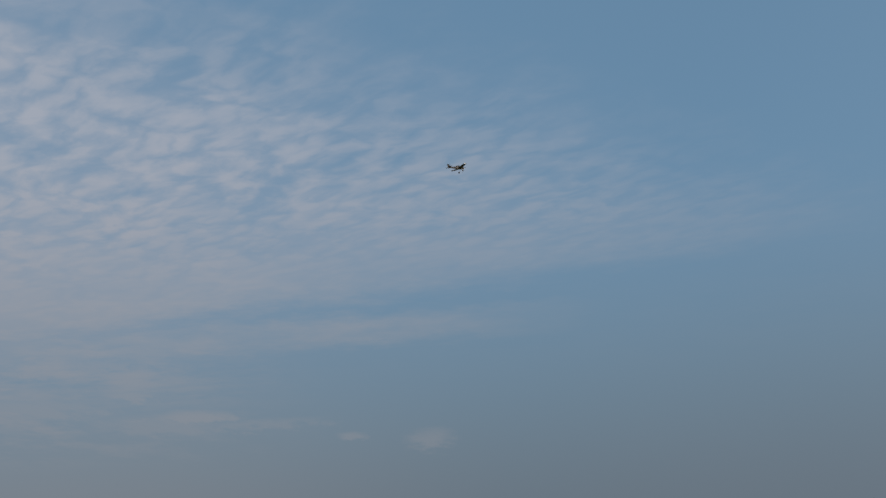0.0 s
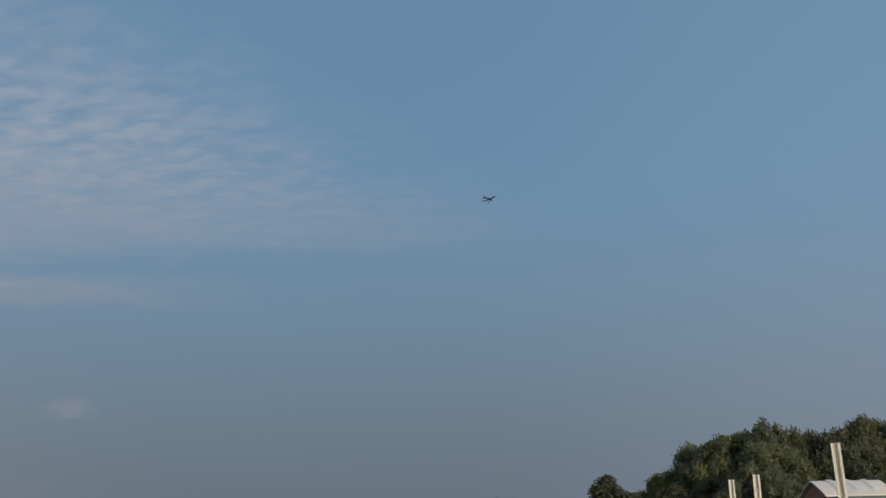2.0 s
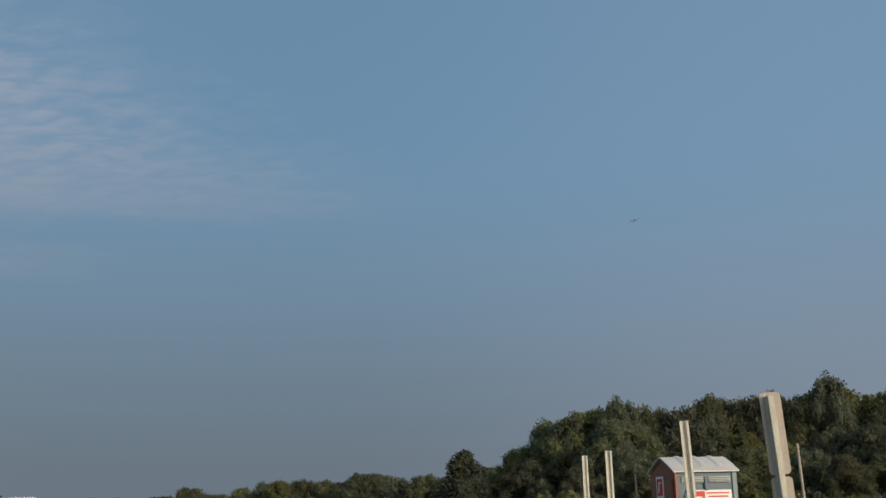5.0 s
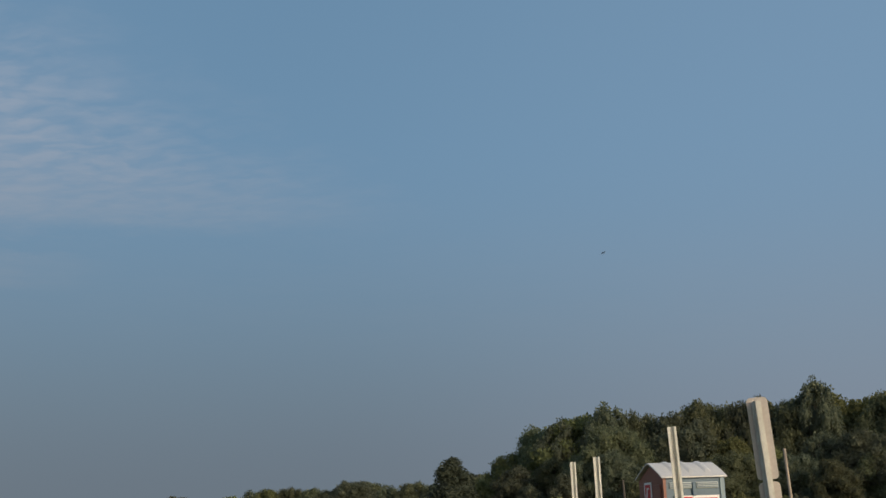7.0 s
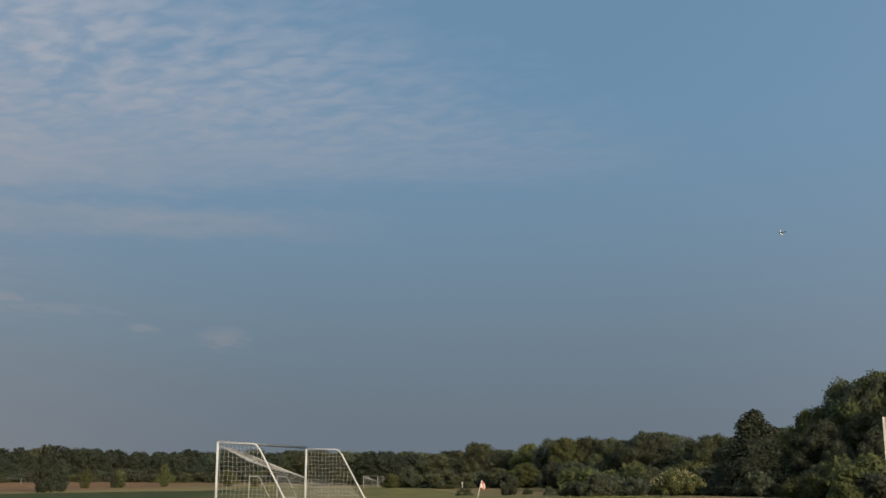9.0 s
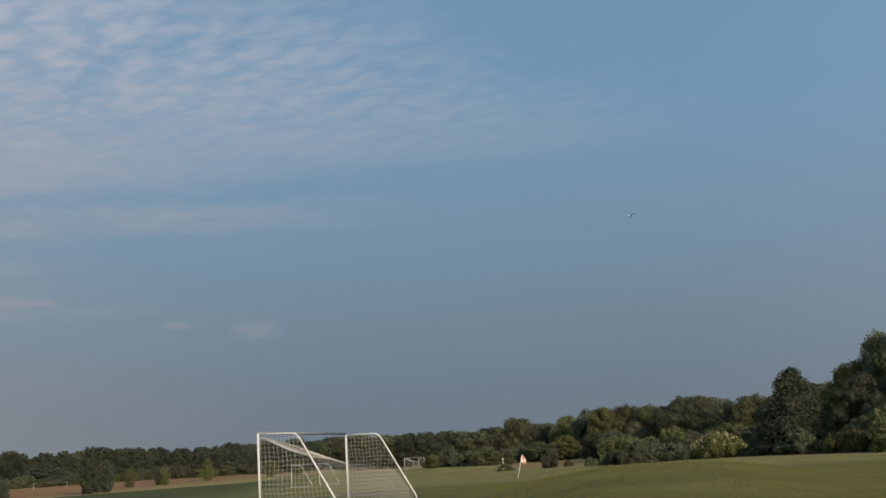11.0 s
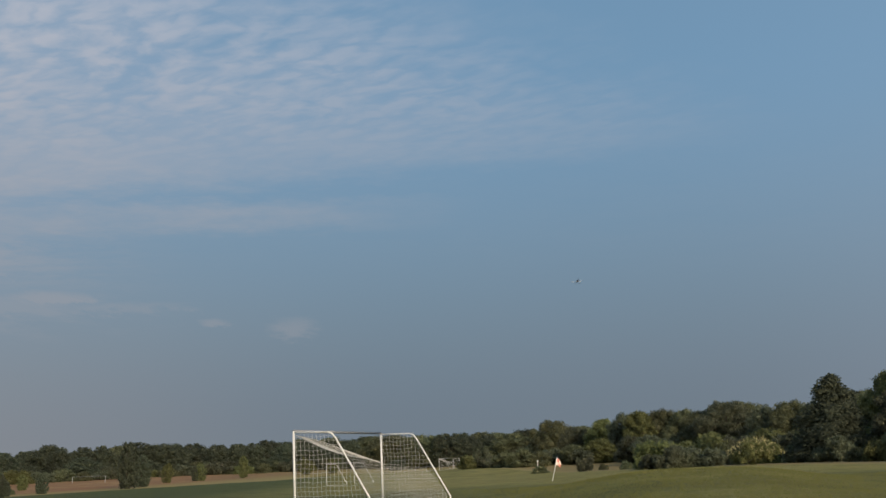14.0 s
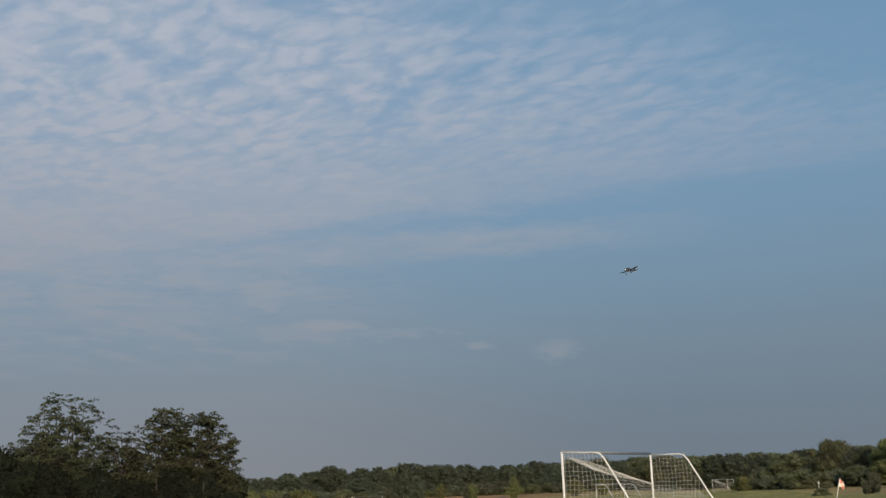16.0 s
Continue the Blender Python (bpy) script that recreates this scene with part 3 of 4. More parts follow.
# ---- the trees beside the pitch ----
def spray_tree(seed, height, width, az, d, label, gaps=1.0, slump=0.0):
    """An open tree: forked limbs that end in small drooping fans of leaves; slump: how far one flank hangs."""
    rng = random.Random(seed)
    thing = tagged(new("tree"), label, "tree", "trees beside the pitch")
    wood, points, twigs = bmesh.new(), [], []
    foot = height * 0.3
    tube(wood, [(0, 0, -0.3), (0.08, 0.05, height * 0.2), (-0.05, 0.08, height * 0.5)], 0.15, 8, 0.08)
    for i in range(11):
        t = i * 2.4 + rng.uniform(-0.4, 0.4)
        z0 = height * rng.uniform(0.12, 0.4)
        rise = rng.uniform(0.35, 1.3)
        end = Vector((0.4 * width * math.cos(rise) * math.cos(t), 0.4 * width * math.cos(rise) * math.sin(t), foot + (height - foot) * 0.86 * math.sin(rise)))
        mid = Vector((0, 0, z0)).lerp(end, 0.5) + Vector((rng.gauss(0, 0.12), rng.gauss(0, 0.12), -0.03 * height))
        tube(wood, [(0, 0, z0), mid, end], 0.055, 6, 0.02)
        twigs += [mid.lerp(end, k / 5) for k in range(6)]
    for i in range(int(270 * gaps)):
        t, rise = rng.uniform(0, 2 * math.pi), math.asin(rng.uniform(-0.1, 1.0))
        k = 0.4 + 0.6 * rng.random() ** 0.6
        bulge = 1 + 0.2 * noise.noise((2.2 * math.cos(t), 2.2 * math.sin(t), 3.0 * rise + seed))
        c = Vector((math.cos(t) * math.cos(rise), math.sin(t) * math.cos(rise), 0)) * 0.5 * width * k * bulge
        c.z = foot + (height - foot) * min(0.98, k * bulge) * max(0.0, math.sin(rise)) ** 0.85 + rng.uniform(-0.15, 0.15)
        c.z -= slump * max(0.0, c.x) ** 2 / width
        near = min(twigs, key=lambda p: (p - c).length)
        tube(wood, [near, near.lerp(c, 0.6) + Vector((0, 0, 0.08)), c], 0.016, 4, 0.007)
        for _ in range(rng.randint(2, 4)):
            e_ = c + Vector((rng.gauss(0, 0.2), rng.gauss(0, 0.2), rng.gauss(0, 0.1)))
            r = rng.uniform(0.18, 0.31)
            tilt = rng.gauss(0, 0.3)
            for _ in range(22):
                q, w = rng.uniform(0, 2 * math.pi), math.sqrt(rng.random())
                o = Vector((r * w * math.cos(q), r * w * math.sin(q), rng.gauss(0, 0.022) - 0.4 * r * w * w + tilt * r * w * math.cos(q)))
                points.append((e_ + o, Vector((0.5 * math.cos(q), 0.5 * math.sin(q), 1))))
    # the denser body low in the crown
    for i in range(int(95 * gaps)):
        t, w = rng.uniform(0, 2 * math.pi), 0.4 * width * math.sqrt(rng.random())
        c = Vector((w * math.cos(t), w * math.sin(t), height * rng.uniform(0.12, 0.56) * (1 - 0.5 * (2 * w / width) ** 2)))
        for _ in range(95):
            o = Vector((rng.gauss(0, 0.26), rng.gauss(0, 0.26), rng.gauss(0, 0.17)))
            points.append((c + o, o + Vector((0, 0, 0.3))))
    verts, faces = leaf_mesh(points, rng, 0.078, 0.5)
    k = height / max(p[2] for p in verts)
    verts = [(p[0], p[1], p[2] * k) for p in verts]
    wood.transform(Matrix.Diagonal((1, 1, k, 1)))
    me = bpy.data.meshes.new("crown")
    me.from_pydata(verts, [], faces)
    me.materials.append(SPRAY)
    ob = new("crown", me)
    ob.parent = thing
    part("trunk", wood, BARK, thing)
    x, y, z = at(az, d)
    thing.matrix_basis = pose(x, y, z, 0, 0, -az)
    return thing


def plant_left():
    d = 68
    spray_tree(3, 7.95, 5.9, -25.05, d, "tall airy green tree with drooping leaf sprays", 1.1)
    spray_tree(4, 6.3, 3.4, -22.35, d + 2, "small airy green tree between two taller ones", 0.55)
    spray_tree(6, 7.0, 3.4, -20.45, d, "slender airy green tree with drooping leaf sprays", 0.8)
    spray_tree(8, 6.8, 5.2, -18.7, d + 1, "spreading green tree with gaps in its crown", 1.3, 0.9)
    rng = random.Random(9)
    # thicket leaves near black: the shade they lie in is put into the colour
    base = make_tree("shrub", "shrub", 3, 4.2, SHADY, 71, 0.065, 2200, "dense green thicket under the trees, its leaf colour darkened for shade")
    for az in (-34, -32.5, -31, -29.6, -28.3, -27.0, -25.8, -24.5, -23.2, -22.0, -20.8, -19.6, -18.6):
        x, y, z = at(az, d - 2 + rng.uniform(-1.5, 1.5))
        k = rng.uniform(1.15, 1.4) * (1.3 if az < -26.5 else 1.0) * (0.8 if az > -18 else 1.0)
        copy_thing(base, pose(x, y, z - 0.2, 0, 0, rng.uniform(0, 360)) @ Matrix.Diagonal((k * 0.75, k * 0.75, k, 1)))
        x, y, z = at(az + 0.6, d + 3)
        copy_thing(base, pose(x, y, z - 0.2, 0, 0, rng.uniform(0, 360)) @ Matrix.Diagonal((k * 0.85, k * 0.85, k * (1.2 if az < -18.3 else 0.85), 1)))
    for o in (*base.children_recursive, base):
        bpy.data.objects.remove(o)


plant_left()


# ---- goals ----
def make_goal():
    """A full-size goal, 7.32 m by 2.44 m: posts at x = 0 and 7.32, the net to -y."""
    W, H, TOP, BASE, R = 7.32, 2.44, 1.25, 2.45, 0.036
    g = tagged(new("soccer_goal"), "white metal soccer goal with a sagging white net", "goal", "goals on the pitches")
    for x in (0, W):
        part("post", tube(bmesh.new(), [(x, 0, 0), (x, 0, H)], R, 10), WHITE_PAINT, g)
        bm = bmesh.new()
        path = [(x, 0.0, H - 0.04), (x, TOP - 0.2, H - 0.06), (x, TOP - 0.06, H - 0.1), (x, TOP + 0.06, H - 0.24)]
        path += [(x, TOP + 0.06 + (BASE - TOP - 0.06) * k, (H - 0.24) * (1 - k) + 0.22 * k) for k in (0.3, 0.6, 0.85, 1.0)]
        path += [(x, BASE + 0.04, 0.03)]
        part("side_frame", tube(bm, path, R * 0.72, 8), WHITE_PAINT, g)
        part("ground_bar", tube(bmesh.new(), [(x, 0, 0.03), (x, BASE, 0.03)], 0.016, 6), WHITE_PAINT, g)
    part("crossbar", tube(bmesh.new(), [(0, 0, H), (W, 0, H)], R * 1.15, 10), CROSSBAR, g, "grey metal crossbar")
    part("back_bar", tube(bmesh.new(), [(0, BASE, 0.03), (W, BASE, 0.03)], 0.022, 6), WHITE_PAINT, g)

    def cord(bm, pts, r=0.0046):
        tube(bm, pts, r, 3)

    def back(k):                     # the line of the frame in side view, 0 at the top arm to 1 at the ground
        return TOP + (BASE - TOP) * k, (H - 0.12) * (1 - k) + 0.03 * k

    STEP = 0.13
    for x, s in ((0, 1), (W, -1)):
        bm = bmesh.new()
        y = 0.08
        while y < BASE:
            top = H - 0.08 if y < TOP else back((y - TOP) / (BASE - TOP))[1]
            cord(bm, [(x + s * 0.03 * math.sin(3 * z + y * 4), y + 0.02 * math.sin(5 * z), z) for z in np.linspace(0.03, top, 7)])
            y += STEP
        z = 0.05
        while z < H:
            k = (H - 0.12 - z) / (H - 0.15)
            end = back(max(0, min(1, k)))[0]
            cord(bm, [(x + s * 0.03 * math.sin(3 * z + q * 4), q, z + 0.015 * math.sin(7 * q)) for q in np.linspace(0.03, end, 7)])
            z += STEP
        part("side_net", bm, NET, g, "white cord side net")
    # the back net hangs from the crossbar, sagging between the frames
    bm = bmesh.new()

    def net(q, k):
        sag = math.sin(math.pi * q)
        y, z = back(k)
        y0 = 0.05 + (TOP - 0.05) * min(1, k * 4)
        lift = 1 - 0.4 * q ** 1.2 * (1 - k)
        return (W * q, (y if k > 0.25 else y0 * (1 - 0.25 * sag)) - 0.35 * sag * (1 - k), max(0.03, z * lift))

    rows = [i / 22 for i in range(23)]
    for i in range(58):
        q = (i + 0.5) / 58
        cord(bm, [net(q, k) for k in rows[::2] if k > 0.3 or q < 0.5], 0.003)
    for k in [r for r in rows if r > 0.3]:
        cord(bm, [net(i / 14, k) for i in range(15)], 0.003)
    part("back_net", bm, NET, g, "sagging white cord back net")
    # the slack top edge of the net, bunched together
    bm = bmesh.new()
    for j in range(5):
        tube(bm, [tuple(Vector(net(q, 0.0)) + Vector((0, 0.03 * math.sin(9 * q + j), 0.03 * j * math.sin(math.pi * q)))) for q in np.linspace(0.02, 0.98, 18)], 0.011, 4)
    part("net_edge", bm, NET, g, "bunched white edge of the net")
    for o in g.children:
        o.data.transform(Matrix.Diagonal((1, -1, 1, 1)))
        o.data.flip_normals()
    return g


def place_goals():
    g = make_goal()

    def stand(ob, first, second):
        (x0, y0, z0), (x1, y1, _) = at(*first), at(*second)
        turn = math.degrees(math.atan2(y1 - y0, x1 - x0))
        m = pose(x0, y0, z0, 0, 0, turn)
        return m

    g.matrix_basis = stand(g, (-1.16, 34.1), (3.17, 41.0))
    for first, second in (((0.4, 132.0), (1.74, 138.6)), ((5.92, 243.0), (6.62, 249.8)), ((-11.5, 285.0), (-10.1, 285.0))):
        other = copy_thing(g, stand(g, first, second))
        if first[0] < 2:                      # these stand without a net
            for o in [c for c in other.children if "net" in c.name or "back_bar" in c.name]:
                bpy.data.objects.remove(o)
            tagged(other, "bare white metal soccer goal without a net")
        if first[0] < -5:
            other.matrix_basis = other.matrix_basis @ Matrix.Diagonal((1, 1, 0.6, 1))


place_goals()


# ---- corner flag ----
def build_flag():
    x, y, z = at(11.42, 77)
    f = tagged(new("corner_flag"), "leaning white pole with an faded red and pale flag", "flag")
    f.matrix_basis = pose(x, y, z, 0, 15, 0)
    part("pole", tube(bmesh.new(), [(0, 0, -0.1), (0, 0, 1.55)], 0.025, 8), WHITE_PAINT, f)
    bm = bmesh.new()
    nx, nz = 8, 6
    grid = [[bm.verts.new((0.02 + 0.33 * i / nx, 0.05 * math.sin(i * 1.1) * i / nx, 1.53 - 0.46 * j / nz * (1 - 0.35 * i / nx) - 0.3 * (i / nx) ** 1.3)) for j in range(nz + 1)] for i in range(nx + 1)]
    for i in range(nx):
        for j in range(nz):
            fc = bm.faces.new((grid[i][j], grid[i + 1][j], grid[i + 1][j + 1], grid[i][j + 1]))
            fc.material_index = 1 if (i < 4) != (j < 3) else 0
    cloth = part("flag_cloth", bm, [FLAG, FLAG_PALE], f, "faded red and pale checked cloth")
    mod = cloth.modifiers.new("thickness", "SOLIDIFY")
    mod.thickness = 0.006
    x, y, z = at(10.75, 190)
    p = tagged(new("marker_post"), "small pale marker post on the field's edge", "post")
    p.matrix_basis = pose(x, y, z)
    part("post", box(bmesh.new(), (0.1, 0.1, 1.5), (0, 0, 0.7), 0.01), POST_WHITE, p)
    part("plate", box(bmesh.new(), (0.24, 0.04, 0.3), (0, -0.075, 1.38), 0.01), VENT, p)


build_flag()


# ---- portable toilet ----
def build_toilet():
    t = tagged(new("portable_toilet"), "grey blue and brown portable toilet with a white roof", "toilet")
    x, y, z = at(35.85, 21.8)
    t.matrix_basis = pose(x, y, z, 0, 0, -36 + 24)
    W, D, H = 1.12, 1.12, 2.02                       # along x, along y, wall height
    part("wall", box(bmesh.new(), (W - 0.02, 0.05, H), (0, -D / 2 + 0.025, H / 2), 0.012), BLUE, t, "grey blue plastic long wall")
    part("wall", box(bmesh.new(), (W - 0.02, 0.05, H), (0, D / 2 - 0.025, H / 2), 0.012), BLUE, t, "grey blue plastic long wall")

    def gable(xx, mat, label):
        bm = bmesh.new()
        prof = [(-D / 2, 0), (D / 2, 0), (D / 2, H), (0.0, H + 0.24), (-D / 2, H)]
        a_ = [bm.verts.new((xx - 0.03, p, q)) for p, q in prof]
        b_ = [bm.verts.new((xx + 0.03, p, q)) for p, q in prof]
        bm.faces.new(a_[::-1])
        bm.faces.new(b_)
        for i in range(5):
            bm.faces.new((a_[i], a_[(i + 1) % 5], b_[(i + 1) % 5], b_[i]))
        bmesh.ops.recalc_face_normals(bm, faces=bm.faces)
        return part("gable", bm, mat, t, label)

    front = gable(-W / 2, BROWN, "brown plastic gable end")
    gable(W / 2, BLUE, "grey blue plastic gable end")
    door = part("door", box(bmesh.new(), (0.03, 0.94, 1.86), (-W / 2 - 0.045, 0, 0.99), 0.012), BROWN, t, "brown plastic door")
    part("handle", box(bmesh.new(), (0.03, 0.04, 0.14), (-W / 2 - 0.075, 0.3, 1.05), 0.008), GALV, door)
    for yy in (-1, 1):
        part("corner_post", box(bmesh.new(), (0.09, 0.09, H), (W / 2 - 0.03, yy * (D / 2 - 0.02), H / 2), 0.015), PALE_BLUE, t, "pale blue corner post")
    # raised frames, vents and a rib on the long wall
    for xx, w in ((-0.27, 0.42), (0.24, 0.42)):
        v = part("vent", box(bmesh.new(), (w, 0.03, 0.11), (xx, -D / 2 - 0.012, H - 0.13), 0.01), VENT, t, "pale vent strip under the eave")
        for k in range(3):
            part("slat", box(bmesh.new(), (w - 0.04, 0.02, 0.012), (xx, -D / 2 - 0.03, H - 0.16 + 0.03 * k)), BLUE, v)
    part("rib", box(bmesh.new(), (0.07, 0.05, 0.24), (-0.02, -D / 2 - 0.02, H - 0.2), 0.015), BLUE, t)
    for k, (w, h, cx, cz) in enumerate(((0.86, 0.06, 0.02, H - 0.33), (0.06, 1.3, -0.41, 1.0), (0.06, 1.3, 0.45, 1.0))):
        part("panel_frame", box(bmesh.new(), (w, 0.03, h), (cx, -D / 2 - 0.012, cz), 0.01), BLUE, t)
    part("wall_panel", box(bmesh.new(), (0.8, 0.016, 1.25), (0.02, -D / 2 - 0.006, 0.98), 0.004), PALE_BLUE, t, "pale blue recessed panel")
    # ribbed roof with an overhang
    bm = bmesh.new()
    n = 13
    prof = []
    for i in range(n):
        s = -1 + 2 * i / (n - 1)
        prof.append((s * (D / 2 + 0.06), H + 0.27 * (1 - abs(s) ** 1.22) + 0.0))
    xs = np.linspace(-W / 2 - 0.08, W / 2 + 0.06, 25)
    up = [[bm.verts.new((xx, p, q + 0.025 + (0.022 if 3 < i < 22 and i % 6 in (0, 1) and abs(p) < 0.5 else 0))) for p, q in prof] for i, xx in enumerate(xs)]
    dn = [[bm.verts.new((xx, p, q + 0.002)) for p, q in prof] for xx in xs]
    for i in range(24):
        for j in range(n - 1):
            bm.faces.new((up[i][j], up[i + 1][j], up[i + 1][j + 1], up[i][j + 1]))
            bm.faces.new((dn[i][j + 1], dn[i + 1][j + 1], dn[i + 1][j], dn[i][j]))
        for j in (0, n - 1):
            bm.faces.new((up[i][j], dn[i][j], dn[i + 1][j], up[i + 1][j]))
    for i in (0, 24):
        for j in range(n - 1):
            bm.faces.new((up[i][j], up[i][j + 1], dn[i][j + 1], dn[i][j]))
    bmesh.ops.recalc_face_normals(bm, faces=bm.faces)
    part("roof", bm, ROOF, t, "ribbed white plastic gable roof")
    part("skid", box(bmesh.new(), (W + 0.1, D + 0.06, 0.12), (0, 0, 0.02), 0.02), INK, t)
    # printed notices: red field with a white mark, writing as bars
    s = part("notice", box(bmesh.new(), (0.008, 0.34, 0.74), (-W / 2 - 0.066, 0.06, 1.6)), PAPER, door, "tall red and white notice")
    part("red_field", box(bmesh.new(), (0.006, 0.24, 0.3), (-W / 2 - 0.072, 0.06, 1.78)), RED, door)
    part("mark", box(bmesh.new(), (0.006, 0.045, 0.2), (-W / 2 - 0.077, 0.09, 1.77), turn=pose(0, 0, 0, 12, 0, 0)), PAPER, door)
    part("mark", box(bmesh.new(), (0.006, 0.1, 0.03), (-W / 2 - 0.078, 0.04, 1.86)), PAPER, door)
    for k in range(4):
        part("text_bar", box(bmesh.new(), (0.006, 0.24, 0.035), (-W / 2 - 0.072, 0.06, 1.56 - 0.07 * k)), RED if k == 0 else INK, door)
    s = part("notice", box(bmesh.new(), (0.76, 0.008, 0.44), (0.07, -D / 2 - 0.03, 1.49)), PAPER, t, "white notice with a red square")
    part("red_field", box(bmesh.new(), (0.23, 0.008, 0.38), (-0.175, -D / 2 - 0.036, 1.5)), RED, s)
    part("mark", box(bmesh.new(), (0.04, 0.006, 0.2), (-0.15, -D / 2 - 0.042, 1.49), turn=pose(0, 0, 0, 0, 10, 0)), PAPER, s)
    part("mark", box(bmesh.new(), (0.1, 0.006, 0.03), (-0.18, -D / 2 - 0.043, 1.58)), PAPER, s)
    for k in range(6):
        part("text_bar", box(bmesh.new(), (0.44 - 0.06 * (k % 2), 0.006, 0.022 if k < 2 else 0.016), (0.19, -D / 2 - 0.036, 1.655 - 0.06 * k)), RED if k < 2 else INK, s)


build_toilet()


# ---- posts ----
def channel(bm, w, depth, height, t=0.012):
    """A ribbed flanged post."""
    prof = [(-w / 2, 0), (-w * 0.24, 0), (-w * 0.16, depth), (w * 0.16, depth), (w * 0.24, 0), (w / 2, 0)]
    inner = [(-w / 2, t), (-w * 0.24 - t * 0.2, t), (-w * 0.16 - t * 0.4, depth + t), (w * 0.16 + t * 0.4, depth + t), (w * 0.24 + t * 0.2, t), (w / 2, t)]
    loops = []
    for z in (-0.4, height):
        loops.append([bm.verts.new((px, py, z)) for px, py in prof + inner[::-1]])
    n = len(loops[0])
    for i in range(n):
        bm.faces.new((loops[0][i], loops[0][(i + 1) % n], loops[1][(i + 1) % n], loops[1][i]))
    for i in range(5):
        for lp in loops:
            bm.faces.new((lp[i], lp[i + 1], lp[n - 2 - i], lp[n - 1 - i]))
    bmesh.ops.recalc_face_normals(bm, faces=bm.faces)
    return bm


def sign_plate(w, h, r=0.04, t=0.006):
    bm = bmesh.new()
    ring = []
    for cx, cz, a0 in ((w / 2 - r, h / 2 - r, 0), (-w / 2 + r, h / 2 - r, 90), (-w / 2 + r, -h / 2 + r, 180), (w / 2 - r, -h / 2 + r, 270)):
        for k in range(6):
            q = radians(a0 + 18 * k)
            ring.append((cx + r * math.cos(q), cz + r * math.sin(q)))
    a_ = [bm.verts.new((px, -t / 2, pz)) for px, pz in ring]
    b_ = [bm.verts.new((px, t / 2, pz)) for px, pz in ring]
    bm.faces.new(a_)
    bm.faces.new(b_[::-1])
    for i in range(len(ring)):
        bm.faces.new((a_[i], b_[i], b_[(i + 1) % len(ring)], a_[(i + 1) % len(ring)]))
    bmesh.ops.recalc_face_normals(bm, faces=bm.faces)
    return bm


def build_posts():
    def stand(ob, az, d, lean, turn=0.0):
        x, y, z = at(az, d)
        ob.matrix_basis = pose(x, y, z, 0, lean, 0) @ pose(0, 0, 0, 0, 0, turn)
        return z

    def tall(az, d, elevation):
        return EYE[2] + d * math.tan(radians(elevation)) - at(az, d)[2]

    p = tagged(new("sign_post"), "pale ribbed metal post carrying two narrow metal plates", "sign post", "posts by the toilet")
    h = tall(39.6, 7.6, 5.19)
    stand(p, 40.62, 7.6, -4.3, -33)
    part("post", channel(bmesh.new(), 0.058, -0.04, h), POST_WHITE, p)
    for k, (zz, hh) in enumerate(((h - 0.232, 0.51), (h - 0.752, 0.5))):
        s = part("sign_plate", sign_plate(0.13, hh, 0.026), PLATE, p, "narrow bare metal sign plate with rounded corners")
        s.matrix_basis = pose(0.008, 0.024, zz)
        for q in (-0.16, 0.16):
            b = part("bolt", tube(bmesh.new(), [(-0.048, -0.009, q), (-0.048, 0.008, q)], 0.008, 8), GALV, s)
    for az, d, el, w, lean in ((36.02, 11.4, 4.19, 0.085, -2.5), (31.97, 15.0, 2.9, 0.085, -0.6), (30.8, 18.0, 2.7, 0.085, -0.6)):
        q = tagged(new("field_post"), "pale weathered ribbed post standing in the grass", "post", "posts by the toilet")
        stand(q, az, d, lean, -az + 12)
        part("post", channel(bmesh.new(), w, 0.032, tall(az, d, el)), POST_WHITE, q)
    q = tagged(new("field_pole"), "thin weathered brown pole standing in the grass", "post", "posts by the toilet")
    stand(q, 41.1, 15.0, -3.0)
    part("pole", tube(bmesh.new(), [(0, 0, -0.3), (0, 0, tall(40.8, 15.0, 2.93))], 0.018, 8), STAKE, q)
    q = tagged(new("field_pole"), "thin leaning wooden stake beside the toilet", "post")
    stand(q, 33.25, 24.0, -2.0)
    part("pole", tube(bmesh.new(), [(0, 0, -0.3), (0, 0, tall(33.2, 24.0, 1.75))], 0.025, 7), BARK, q)


build_posts()


# ---- model aeroplane ----
def wing_mesh(span, chord, tip, thick, sweep=0.0, dihedral=0.0, sections=7):
    """A tapered wing with a rounded section, along +-x."""
    bm = bmesh.new()
    prof = [(0.5, 0.0), (0.38, 0.55), (0.1, 1.0), (-0.2, 0.7), (-0.5, 0.05), (-0.5, -0.05), (-0.1, -0.4), (0.35, -0.45)]
    rings = []
    for i in range(-sections, sections + 1):
        k = abs(i) / sections
        c = chord * (1 - k) + tip * k
        if k > 0.9:
            c *= 0.8
        x = span / 2 * i / sections
        rings.append([bm.verts.new((x, p * c - sweep * k, q * thick * c + dihedral * abs(x))) for p, q in prof])
    for a_, b_ in zip(rings, rings[1:]):
        for j in range(8):
            bm.faces.new((a_[j], a_[(j + 1) % 8], b_[(j + 1) % 8], b_[j])).smooth = True
    bm.faces.new(rings[0])
    bm.faces.new(rings[-1])
    bmesh.ops.recalc_face_normals(bm, faces=bm.faces)
    return bm


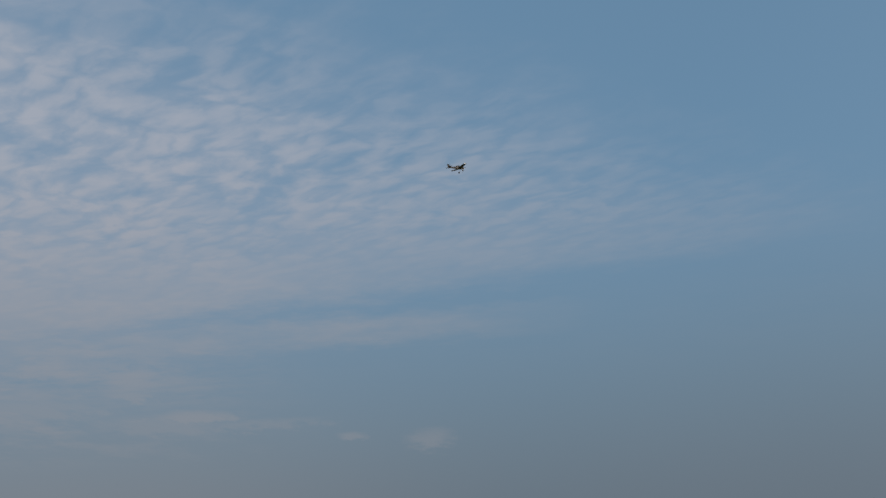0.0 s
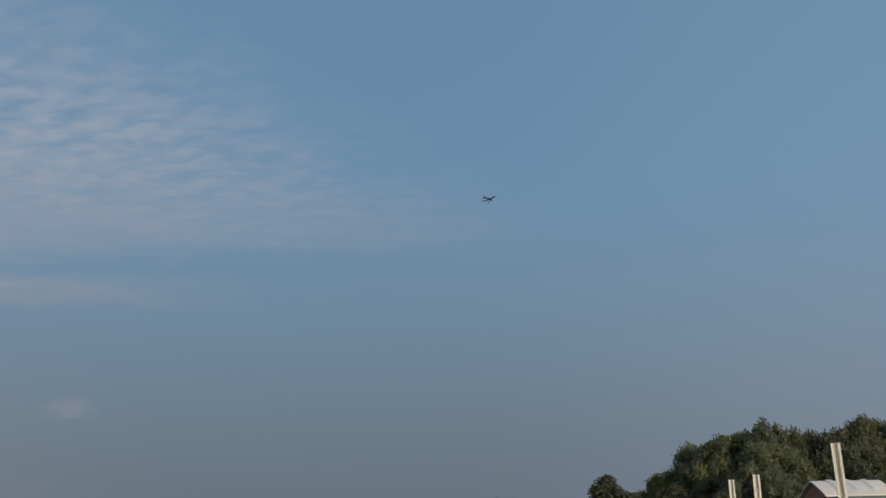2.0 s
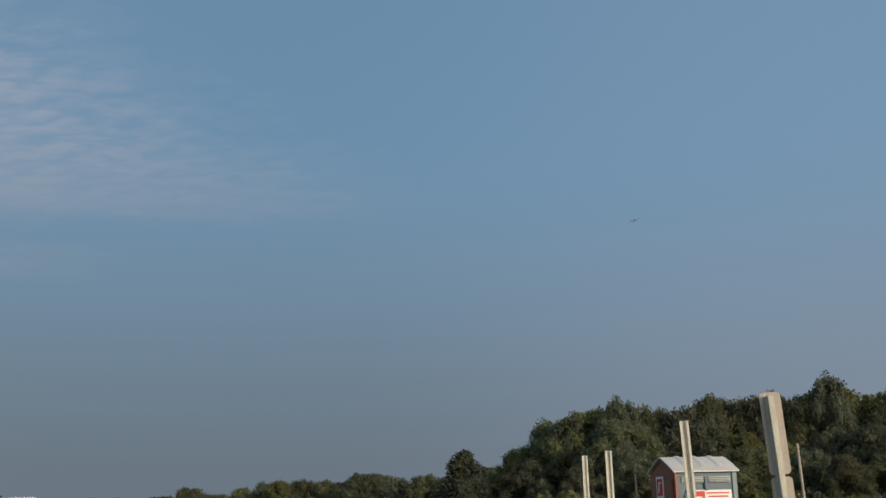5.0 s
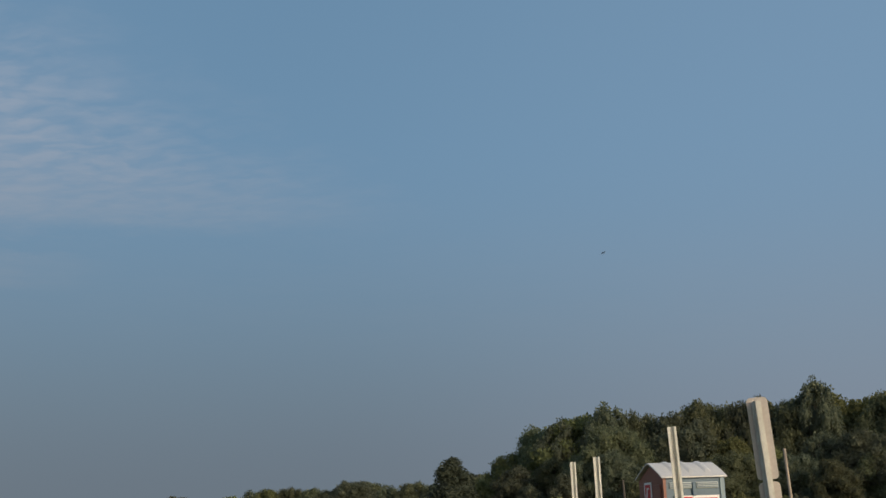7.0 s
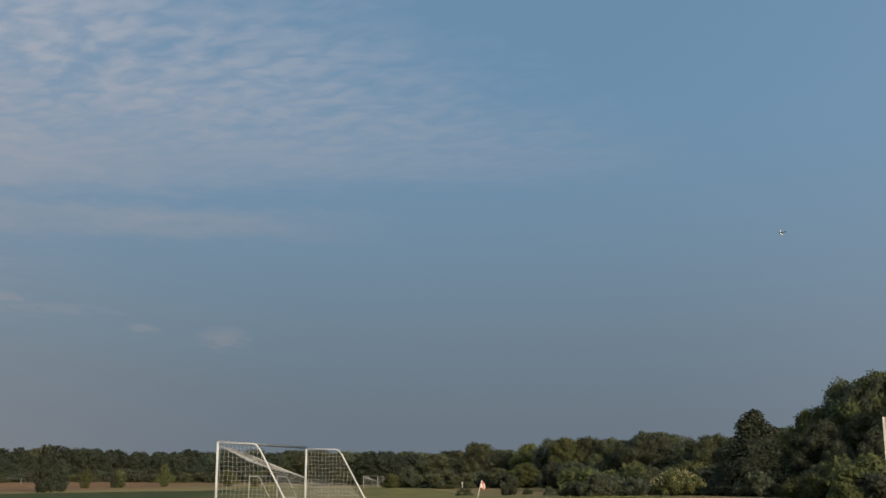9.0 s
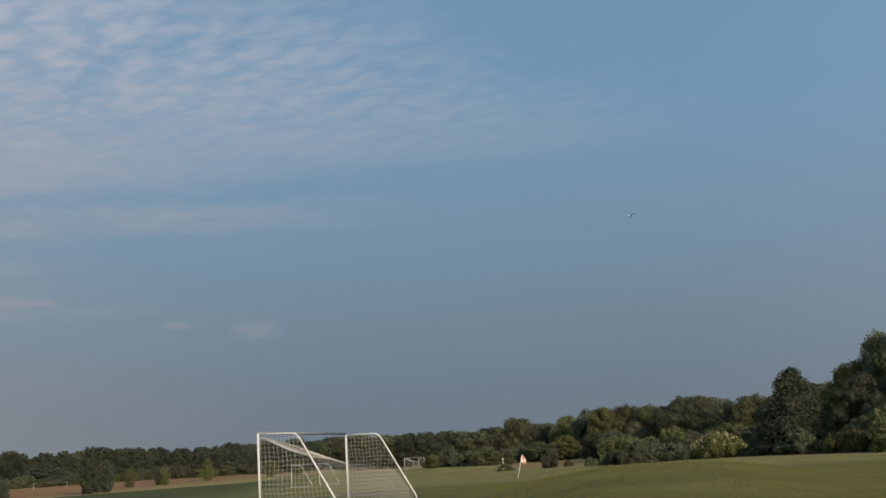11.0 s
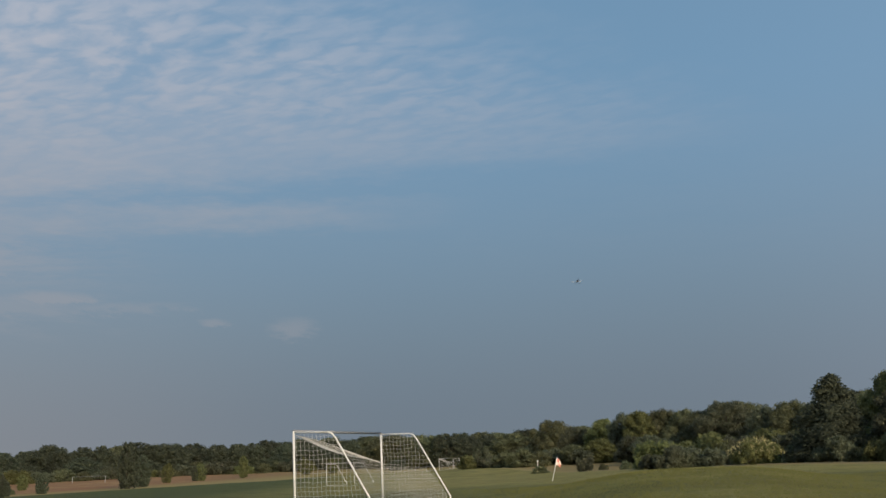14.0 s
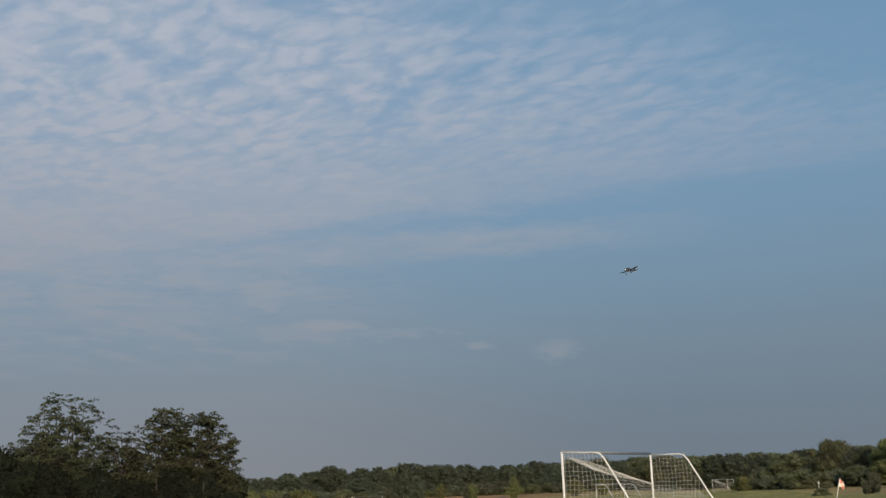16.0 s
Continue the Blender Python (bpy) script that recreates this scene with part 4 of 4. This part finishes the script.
def build_plane():
    a = tagged(new("model_airplane"), "grey and white radio-controlled airplane with fixed gear in flight", "airplane")
    bm = bmesh.new()
    rings = []
    for y, w, h, z in ((0.52, 0.045, 0.05, 0.0), (0.47, 0.075, 0.08, 0.0), (0.3, 0.085, 0.1, 0.0), (0.1, 0.085, 0.105, 0.005), (-0.2, 0.065, 0.08, 0.01), (-0.5, 0.04, 0.05, 0.02), (-0.72, 0.018, 0.03, 0.03)):
        rings.append([bm.verts.new((w * math.cos(q), y, z + h * math.sin(q))) for q in [2 * math.pi * k / 12 for k in range(12)]])
    for r0, r1 in zip(rings, rings[1:]):
        for k in range(12):
            bm.faces.new((r0[k], r0[(k + 1) % 12], r1[(k + 1) % 12], r1[k])).smooth = True
    bm.faces.new(rings[0])
    bm.faces.new(rings[-1])
    bmesh.ops.recalc_face_normals(bm, faces=bm.faces)
    part("fuselage", bm, PLANE_GREY, a, "grey tapered fuselage")
    w = part("wing", wing_mesh(1.5, 0.3, 0.22, 0.1, 0.03, 0.13), PLANE_WHITE, a, "white tapered low wing")
    # faces that point down get a dark colour in place of shade
    w.data.materials.append(PLANE_DARK)
    for f in w.data.polygons:
        f.material_index = 1 if f.normal.z < -0.2 else 0
    w.matrix_basis = pose(0, 0.12, -0.06)
    for s in (-1, 1):
        f = part("aileron", box(bmesh.new(), (0.42, 0.05, 0.008), (s * 0.45, -0.145, 0.06), turn=pose(0, 0, 0, 0, -7.4 * s, 0)), PLANE_DARK, w)
    tp = part("tailplane", wing_mesh(0.52, 0.16, 0.11, 0.06, 0.03), PLANE_DARK, a, "dark tailplane")
    tp.matrix_basis = pose(0, -0.64, 0.05)
    bm = bmesh.new()
    prof = [(-0.5, 0.03), (-0.62, 0.2), (-0.7, 0.25), (-0.79, 0.25), (-0.77, 0.02)]
    l0 = [bm.verts.new((-0.008, y, z)) for y, z in prof]
    l1 = [bm.verts.new((0.008, y, z)) for y, z in prof]
    bm.faces.new(l0)
    bm.faces.new(l1[::-1])
    for k in range(5):
        bm.faces.new((l0[k], l1[k], l1[(k + 1) % 5], l0[(k + 1) % 5]))
    bmesh.ops.recalc_face_normals(bm, faces=bm.faces)
    part("fin", bm, PLANE_DARK, a, "dark upright tail fin")
    bm = bmesh.new()
    bmesh.ops.create_uvsphere(bm, u_segments=12, v_segments=8, radius=1.0, matrix=Matrix.Translation((0, 0.1, 0.1)) @ Matrix.Diagonal((0.06, 0.2, 0.07, 1)))
    part("canopy", bm, PLANE_DARK, a, "dark glossy canopy")
    for s in (-1, 1):
        leg = part("gear_leg", tube(bmesh.new(), [(s * 0.06, 0.22, -0.07), (s * 0.2, 0.25, -0.25)], 0.008, 6), GALV, a)
        part("wheel", tube(bmesh.new(), [(s * 0.185, 0.25, -0.25), (s * 0.225, 0.25, -0.25)], 0.05, 14), RUBBER, leg)
    leg = part("tail_leg", tube(bmesh.new(), [(0, -0.68, 0.0), (0, -0.72, -0.06)], 0.006, 6), GALV, a)
    part("wheel", tube(bmesh.new(), [(-0.01, -0.72, -0.06), (0.01, -0.72, -0.06)], 0.022, 10), RUBBER, leg)
    bm = bmesh.new()
    bmesh.ops.create_cone(bm, segments=12, radius1=0.045, radius2=0.008, depth=0.09, matrix=Matrix.Translation((0, 0.565, 0)) @ pose(0, 0, 0, -90))
    part("spinner", bm, PLANE_WHITE, a)
    bm = bmesh.new()
    for s in (-1, 1):
        box(bm, (0.15, 0.012, 0.028), (s * 0.08, 0, 0), turn=pose(0, 0, 0, 20 * s, 0, 0))
    prop = part("propeller", bm, PLANE_DARK, a)
    prop.matrix_basis = pose(0, 0.55, 0)
    return a, prop


airplane, propeller = build_plane()

# seconds, bearing, elevation, distance, bank to the right
FLIGHT = (
    (0.0, 1.22, 19.94, 74, -1), (0.5, 6.64, 19.33, 80, -3), (1.0, 11.37, 18.67, 86, -4), (1.5, 15.71, 17.9, 96, -4), (2.0, 19.56, 16.91, 106, -8),
    (2.5, 23.33, 16.02, 117, -14), (3.0, 26.61, 15.29, 127, -12), (3.5, 29.22, 14.74, 138, -13), (4.0, 31.08, 14.22, 149, -14), (4.2, 31.95, 14.33, 153, -14),
    (6.3, 33.61, 13.08, 208, -22), (6.5, 33.47, 13.03, 212, -24), (7.0, 32.85, 12.86, 221, -32), (7.5, 31.61, 12.42, 227, -48), (8.2, 30.33, 11.57, 229, -62),
    (8.5, 28.88, 11.7, 228, -64), (8.7, 28.02, 11.65, 227, -62), (10.8, 18.25, 11.19, 222, -14), (11.0, 18.05, 11.13, 221, -12), (11.5, 16.61, 10.73, 214, -16),
    (12.0, 15.53, 10.5, 202, -16), (12.5, 14.85, 10.44, 185, -10), (13.0, 14.46, 10.1, 165, -5), (13.5, 14.04, 9.19, 146, 0), (14.0, 13.26, 8.36, 130, 6),
    (14.5, 11.62, 8.52, 115, 12), (15.0, 9.26, 9.11, 102, 14), (15.5, 6.42, 9.43, 91, 13), (16.0, 2.79, 10.3, 82, 10))


def motions():
    spots = []
    for t, az, el, d, bank in FLIGHT:
        e_ = radians(el)
        spots.append(Vector((*polar(az, d * math.cos(e_)), EYE[2] + d * math.sin(e_))))
    rows = []
    for i, (t, az, el, d, bank) in enumerate(FLIGHT):
        way = spots[min(i + 1, len(spots) - 1)] - spots[max(i - 1, 0)]
        heading = math.degrees(math.atan2(-way.x, way.y))
        climb = math.degrees(math.atan2(way.z, math.hypot(way.x, way.y)))
        rows.append((t, pose(*spots[i], climb, bank, heading)))
    walk(airplane, rows)
    walk(propeller, [(k * 0.1, pose(0, 0.55, 0, 0, (k * 80) % 360, 0)) for k in range(161)])


motions()
